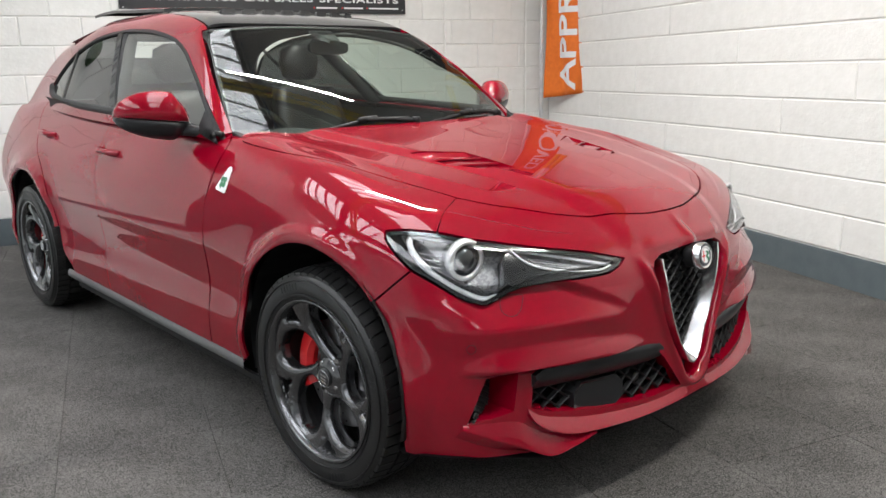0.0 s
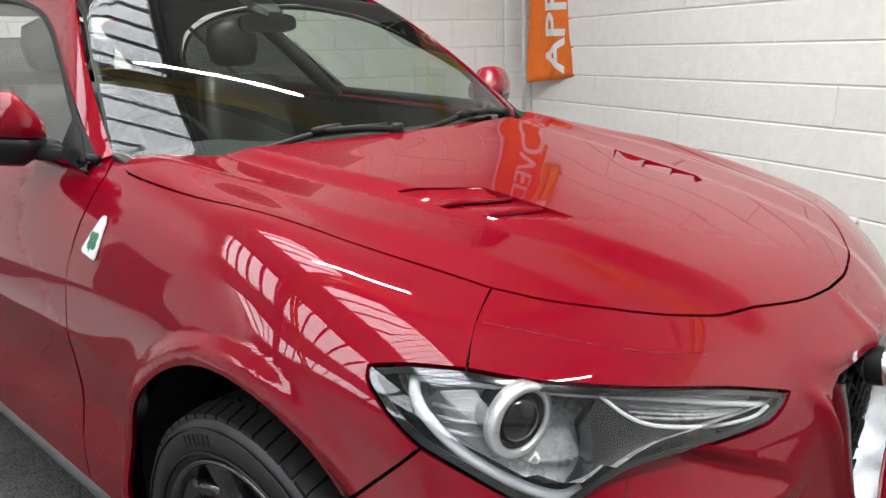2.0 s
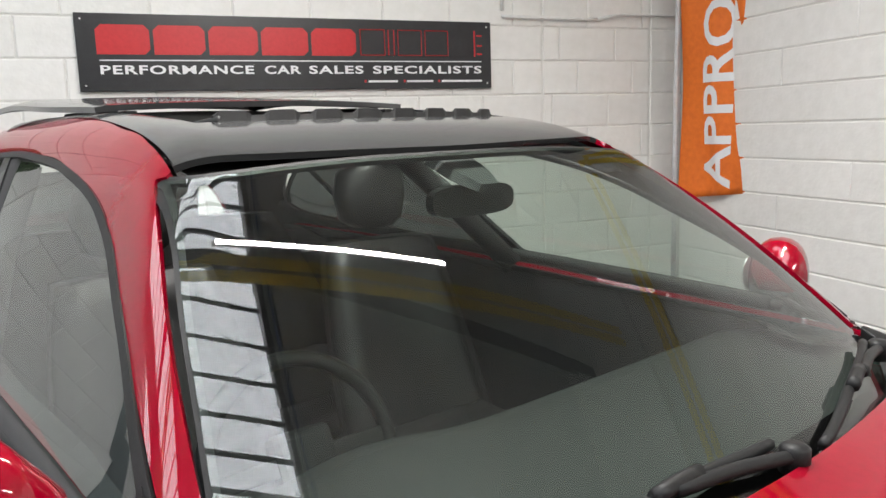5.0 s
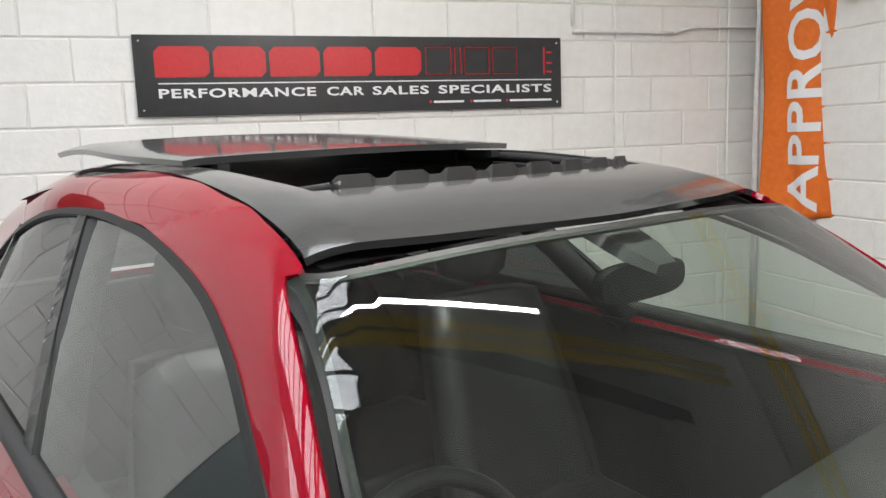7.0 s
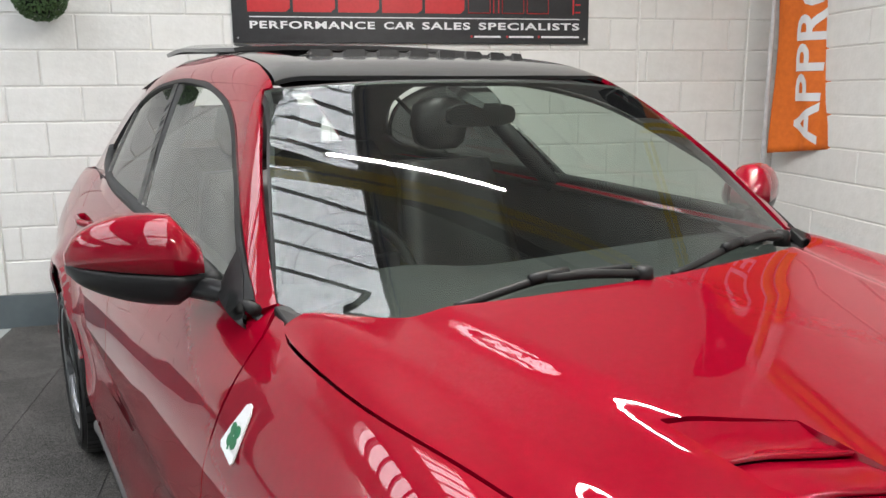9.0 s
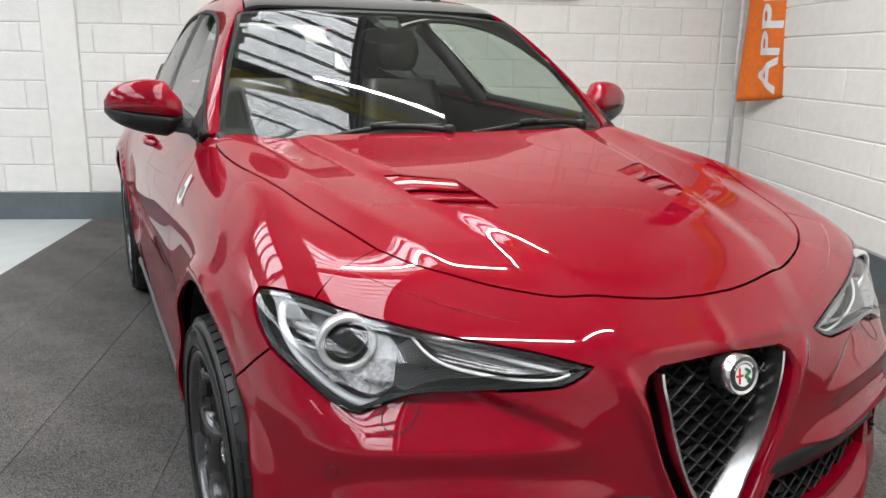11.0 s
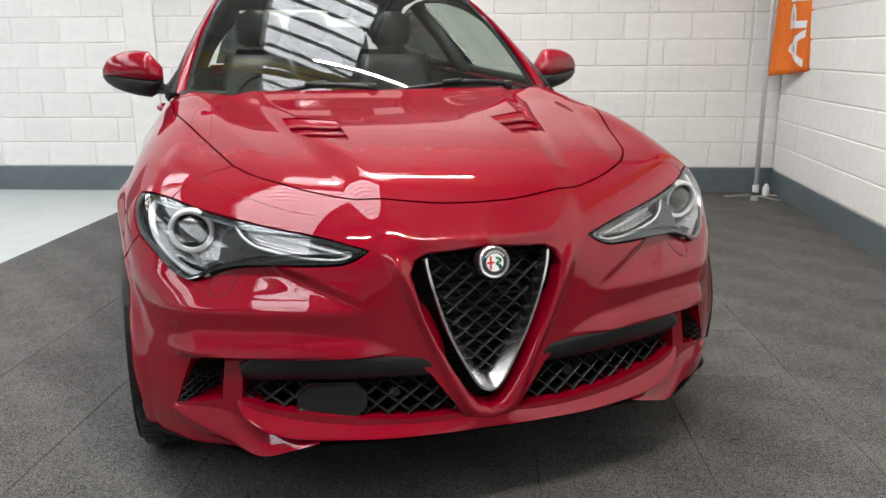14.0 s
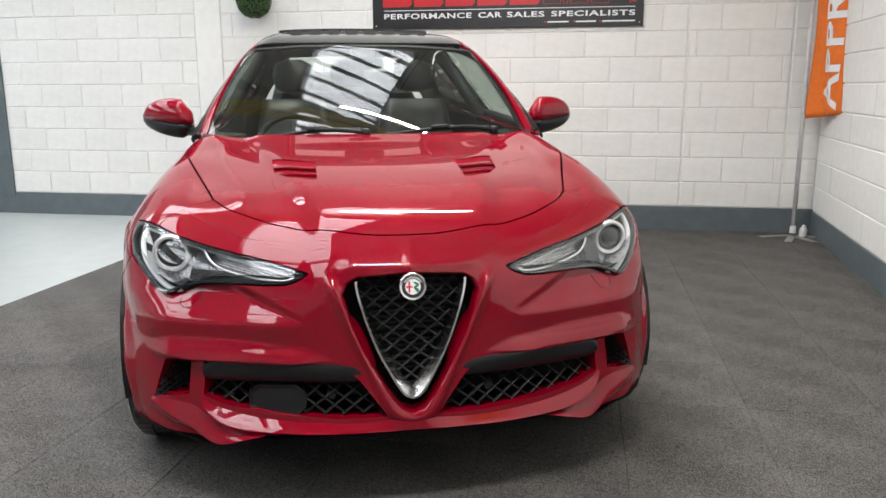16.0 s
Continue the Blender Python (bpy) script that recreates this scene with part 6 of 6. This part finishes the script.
def writing(name, text, size, mat, parent, m, wide=1.0, thick=0.001, spacing=1.0, heavy=0.0015):
    curve = bpy.data.curves.new(name, "FONT")
    curve.body, curve.size, curve.extrude, curve.space_character, curve.offset = text, size, thick, spacing, heavy
    curve.resolution_u = 3
    ob = bpy.data.objects.new(name, curve)
    scene.collection.objects.link(ob)
    deps = bpy.context.evaluated_depsgraph_get()
    mesh = bpy.data.meshes.new_from_object(ob.evaluated_get(deps))
    bpy.data.objects.remove(ob)
    xs = [v.co.x for v in mesh.vertices]
    ys = [v.co.y for v in mesh.vertices]
    mesh.transform(Matrix.Translation((-min(xs), -min(ys), 0)))
    k = wide / (max(xs) - min(xs)) if wide > 0 else 1
    mesh.transform(Matrix.Diagonal((k, 1, 1, 1)))
    made = finish(name, mesh, mat, parent)
    made.matrix_local = m
    return made


FACE = pose(0, -0.0052, 0, 90, 0, 0)
for text, x0, wide in (("PERFORMANCE", 0.105, 0.785), ("CAR", 0.949, 0.204), ("SALES", 1.200, 0.322), ("SPECIALISTS", 1.580, 0.705)):
    writing("word", text, 0.062, SIGN_WHITE, sign, FACE @ Matrix.Translation((x0, 0.088, 0)), wide, spacing=1.12)
part("rule", box((0.105, -0.0062, 0.157), (2.285, -0.004, 0.163)), SIGN_WHITE, sign)
# maker's name as plain red shapes: five solid, four in outline
for k in range(5):
    x = 0.095 + k * 0.2815
    o = [(x, 0.19), (x + 0.03, 0.19), (x + 0.235, 0.19), (x + 0.262, 0.215), (x + 0.262, 0.315), (x + 0.235, 0.342), (x + 0.028, 0.342), (x, 0.315)]
    part("solid_shape", prism(o, 0.0012, pose(0, -0.0042, 0, 90, 0, 0)), SIGN_RED, sign)
for k in range(4):
    x = 1.51 + k * 0.172
    w = 0.148 if k != 1 else 0.035
    x = x - (0.112 if k > 1 else 0)
    loop = [(x, -0.0055, 0.195), (x + w, -0.0055, 0.195), (x + w, -0.0055, 0.340), (x, -0.0055, 0.340)]
    part("outlined_shape", tube(loop, 0.0035, 4, True), SIGN_RED, sign)
for x0, x1, z0, z1 in ((2.235, 2.245, 0.19, 0.345), (2.255, 2.29, 0.20, 0.21), (2.255, 2.29, 0.25, 0.26), (2.255, 2.29, 0.31, 0.32)):
    part("red_bar", box((x0, -0.0058, z0), (x1, -0.004, z1)), SIGN_RED, sign)
for x0, x1 in ((1.55, 1.73), (1.79, 1.96), (2.015, 2.285)):
    part("print_bar", box((x0, -0.0056, 0.038), (x1, -0.004, 0.050)), SIGN_WHITE, sign)
for x0 in (1.525, 1.77, 1.992):
    part("print_mark", box((x0, -0.0056, 0.038), (x0 + 0.012, -0.004, 0.052)), SIGN_RED, sign)
for x in (0.03, SW - 0.03):
    for z in (0.03, SH - 0.03):
        part("screw", lathe([(0.007, 0.0), (0.006, 0.003)], 12, pose(x, -0.004, z, 90, 0, 0)), CHROME, sign)

# ---------------------------------------------------------------- feather flag in the corner
ORANGE = vary(material("orange_flag_cloth", (0.75, 0.16, 0.01), 0.7), 30, (0.68, 0.135, 0.008), (0.80, 0.18, 0.014), bump=0.2, bump_scale=800, dist=0.0005)
NAVY = vary(material("navy_flag_cloth", (0.012, 0.014, 0.03), 0.7), 30, (0.010, 0.012, 0.025), (0.018, 0.02, 0.04))
POLE = vary(material("white_pole", (0.6, 0.6, 0.6), 0.4), 30, (0.52, 0.52, 0.53), (0.66, 0.66, 0.66))
FLAG = ROOM @ pose(-0.185, -0.175, -0.02)
flag = thing("feather_flag", "orange feather flag with white lettering in the room corner", "flag", m=FLAG)


def cloth(u, v):
    """A point of the flag: u across from the pole, v its height."""
    fold = 0.022 * math.sin(u * 30 + v * 1.5) * (0.25 + u) + 0.015 * math.sin(u * 13 + v * 4 + 1)
    return Vector((0.015 + 0.30 * u + fold, -0.03 - 0.89 * u, v + 0.02))


def flag_sheet(name, v0, v1, mat, edge0=lambda u: 0, edge1=lambda u: 0):
    bm = bmesh.new()
    rows = []
    for f in np.linspace(0, 1, 46):
        row = []
        for u in np.linspace(0, 0.66, 40):
            a, b = v0 + edge0(u), v1 + edge1(u)
            row.append(bm.verts.new(cloth(u, a + (b - a) * f)))
        rows.append(row)
    for a, b in zip(rows, rows[1:]):
        for i in range(39):
            bm.faces.new((a[i], b[i], b[i + 1], a[i + 1]))
    ob = part(name, bm, mat, flag, smooth=True)
    sol = ob.modifiers.new("cloth", "SOLIDIFY")
    sol.thickness = 0.0015
    return ob


flag_sheet("orange_cloth", 0.965, 3.05, ORANGE, lambda u: 0.10 * u, lambda u: 0.25 * u * u)
flag_sheet("navy_cloth", 3.05, 3.75, NAVY, lambda u: 0.25 * u * u, lambda u: -1.9 * max(0, u - 0.02) ** 2)
# lettering, laid along the cloth
deps_text = writing("lettering", "APPROVED", 0.30, SIGN_WHITE, flag, Matrix(), 1.93, thick=0.0, heavy=0.006)
sub = bmesh.new()
sub.from_mesh(deps_text.data)
bmesh.ops.subdivide_edges(sub, edges=[e for e in sub.edges if e.calc_length() > 0.03], cuts=4, use_grid_fill=False)
bmesh.ops.triangulate(sub, faces=sub.faces)
for v in sub.verts:
    along, across = v.co.x, v.co.y
    p = cloth(0.40 - across, 1.04 + along)
    v.co = p + Vector((-0.004, -0.0015, 0))
sub.to_mesh(deps_text.data)
sub.free()
part("emblem", add_tube(tube([cloth(0.20 + 0.05 * math.cos(a), 3.30 + 0.035 * math.sin(a)) + Vector((-0.005, 0, 0)) for a in np.linspace(0, 2 * math.pi, 25)[:-1]], 0.005, 5, True), [cloth(0.20 + 0.018 * math.cos(a), 3.30 + 0.018 * math.sin(a)) + Vector((-0.005, 0, 0)) for a in np.linspace(0, 2 * math.pi, 17)[:-1]], 0.005, 5, True), SIGN_WHITE, flag, "white ring emblem")
part("pole", tube([(0, 0, 0.05), (0, 0, 1.6), (0.005, -0.02, 3.2), (0.03, -0.12, 3.65), (0.08, -0.28, 3.76)], [0.019, 0.017, 0.012, 0.008, 0.006], 14), POLE, flag, "pale grey pole", smooth=True)
part("pole_sleeve", lathe([(0.026, 0.03), (0.026, 0.085), (0.022, 0.09)], 20), POLE, flag, sharp=40)
FEET = vary(material("dull_aluminium", (0.45, 0.44, 0.42), 0.45, 0.8), 40, (0.38, 0.37, 0.35), (0.5, 0.49, 0.47))
for a in (200, 250, 290, 345):
    m = pose(0, 0, 0, 0, 0, a)
    bm = box((0.0, -0.028, 0.004), (0.30, 0.028, 0.012), 0.002, m)
    part("foot", bm, FEET, flag, "flat metal foot")
weight = part("water_bottle", lathe([(0.026, 0.0), (0.03, 0.01), (0.03, 0.06), (0.018, 0.078), (0.012, 0.095)], 20, FLAG @ pose(0.07, -0.05, 0.012)), POLE, None, sharp=40)
tagged(weight, "small white plastic cap on the metal flag foot", "cap")

# ---------------------------------------------------------------- conduit, plant, cable
WHITE_PVC = vary(material("white_conduit", (0.72, 0.72, 0.70), 0.4), 30, (0.66, 0.66, 0.64), (0.76, 0.76, 0.74))
conduit = part("conduit", add_tube(add_tube(tube(arc([(-1.40, -0.02, 3.2), (-1.40, -0.02, 2.2)], 0.1), 0.011, 10), arc([(-1.40, -0.02, 2.165), (-0.70, -0.02, 2.162)], 0.1), 0.011, 10), [(-0.70, -0.02, 2.162), (-0.54, -0.02, 2.198), (-0.03, -0.02, 2.20), (-0.03, -0.02, 3.2)], 0.011, 10), WHITE_PVC, None, "", smooth=True)
conduit.matrix_world = ROOM
tagged(conduit, "white plastic conduit fixed to the block wall", "conduit")
LEAF = vary(material("clipped_box_leaf", (0.05, 0.10, 0.03), 0.6), 60, (0.03, 0.075, 0.02), (0.08, 0.15, 0.05))
plant = thing("topiary_ball", "round green artificial topiary ball hanging by the wall", "plant", m=ROOM @ pose(-4.89, -0.18, 1.985))
rng = np.random.RandomState(4)
vs, fs = [], []
for _ in range(2600):
    d = rng.normal(size=3)
    d /= np.linalg.norm(d)
    r = 0.15 * (0.86 + 0.16 * rng.rand())
    n = d + rng.normal(size=3) * 0.6
    n /= np.linalg.norm(n)
    a = np.cross(n, rng.normal(size=3))
    a /= np.linalg.norm(a)
    b = np.cross(n, a)
    c = d * r
    k = len(vs)
    vs += [tuple(c - a * 0.011), tuple(c + b * 0.007 + n * 0.003), tuple(c + a * 0.011), tuple(c - b * 0.007 + n * 0.003)]
    fs.append((k, k + 1, k + 2, k + 3))
mesh = bpy.data.meshes.new("leaves")
mesh.from_pydata(vs, [], fs)
finish("leaves", mesh, LEAF, plant)
# near-black core gives the shade between the leaves by its colour
part("core", lathe([(0.02, -0.125), (0.09, -0.09), (0.125, 0), (0.09, 0.09), (0.02, 0.125)], 16), CAVITY_SHADE, plant, smooth=True)
part("hanging_chain", tube([(0, 0, 0.12), (0, 0, 2.8)], 0.003, 6), BLACK, plant)

# ---------------------------------------------------------------- hall: beams, pipes and tube lights overhead
for y in (0.10, -4.3, -8.7):
    beam = part("roof_beam", add_box(add_box(box((-10.5, y - 0.06, 4.62), (5.4, y + 0.06, 4.66)), (-10.5, y - 0.01, 4.40), (5.4, y + 0.01, 4.62)), (-10.5, y - 0.06, 4.36), (5.4, y + 0.06, 4.40)), STEELWORK)
    structure(beam, "grey steel roof beam").matrix_world = ROOF
bm = bmesh.new()
for x, w, _ in STRIPS:
    for y in np.arange(-9.5, 2.0, 0.33):
        add_box(bm, (x - w / 2, y - 0.02, 4.73), (x + w / 2, y + 0.02, 4.80))
    for d in (-1, 1):
        add_box(bm, (x + d * (w / 2 + 0.02) - 0.02, -9.6, 4.70), (x + d * (w / 2 + 0.02) + 0.02, 2.0, 4.799))
purlins = structure(part("purlins", bm, STEELWORK), "dark purlins below the skylights")
purlins.matrix_world = ROOF
pipes = thing("yellow_pipes", "pair of yellow gas pipes along the wall and roof beam", "pipe", m=ROOM)
for d in (0.0, 0.11):
    part("pipe", tube([(-0.11, -0.80 - d, 2.25), (-0.11, -0.80 - d, 3.12 + d), (-0.28, -4.0, 3.12 + d), (-0.55, -9.0, 3.12 + d)], 0.032, 10), YELLOW, pipes, smooth=True)
    part("pipe", tube([(-12.0, -3.45 + d, 3.7), (-0.30, -3.00 + d, 3.7)], 0.042, 10), YELLOW, pipes, smooth=True)
trunking = part("trunking", add_box(box((-0.40, -9.0, 3.40), (-0.34, -1.25, 3.46), 0.004), (-0.40, -1.25, 2.6), (-0.34, -1.19, 3.46), 0.004), WHITE_PVC)
trunking.matrix_world = ROOM
tagged(trunking, "white plastic trunking along the wall below the pipes", "trunking")
TUBE_GLOW = bpy.data.materials.new("lit_tube")
TUBE_GLOW.use_nodes = True
glow = TUBE_GLOW.node_tree.nodes["Principled BSDF"]
glow.inputs["Emission Color"].default_value, glow.inputs["Emission Strength"].default_value = (1.0, 0.97, 0.92, 1), 150.0
for m, n in TUBES:
    lamp_thing = thing("tube_light", "lit white fluorescent tube hung from the roof", "lamp", "tube lights", m=m)
    part("housing", box((-n / 2, -0.014, 0.035), (n / 2, 0.014, 0.075), 0.004), WHITE_PVC, lamp_thing)
    part("tube", tube([(-n / 2 + 0.02, 0, 0.012), (n / 2 - 0.02, 0, 0.012)], 0.011, 12), TUBE_GLOW, lamp_thing, "lit tube", smooth=True)
    part("hanger", add_tube(tube([(-n / 3, 0, 0.08), (-n / 3, 0, 0.85)], 0.004, 6), [(n / 3, 0, 0.08), (n / 3, 0, 0.85)], 0.004, 6), STEELWORK, lamp_thing)

# dirty translucent sheets in the skylights
SHEET = bpy.data.materials.new("dirty_rooflight_sheet")
SHEET.use_nodes = True
sn, sl = SHEET.node_tree.nodes, SHEET.node_tree.links.new
sn.clear()
s_out, s_clear, s_ramp = sn.new("ShaderNodeOutputMaterial"), sn.new("ShaderNodeBsdfTransparent"), sn.new("ShaderNodeValToRGB")
s_noise, s_map, s_co = sn.new("ShaderNodeTexNoise"), sn.new("ShaderNodeMapping"), sn.new("ShaderNodeTexCoord")
s_map.inputs["Scale"].default_value = (1.0, 2.5, 1.0)
s_noise.inputs["Scale"].default_value, s_noise.inputs["Detail"].default_value, s_noise.inputs["Roughness"].default_value = 26.0, 6.0, 0.72
s_ramp.color_ramp.elements[0].position, s_ramp.color_ramp.elements[1].position = 0.40, 0.455
s_ramp.color_ramp.elements[0].color, s_ramp.color_ramp.elements[1].color = (0.03, 0.033, 0.036, 1), (0.98, 0.99, 1.0, 1)
sl(s_co.outputs["Object"], s_map.inputs[0])
sl(s_map.outputs[0], s_noise.inputs["Vector"])
sl(s_noise.outputs[0], s_ramp.inputs[0])
sl(s_ramp.outputs[0], s_clear.inputs[0])
sl(s_clear.outputs[0], s_out.inputs[0])
for x, w, _ in STRIPS:
    bm = bmesh.new()
    add_box(bm, (x - w / 2, -9.6, 4.84), (x + w / 2, 2.0, 4.844))
    ob = structure(part("rooflight_sheet", bm, SHEET), "dirty translucent rooflight sheet")
    ob.matrix_world = ROOF
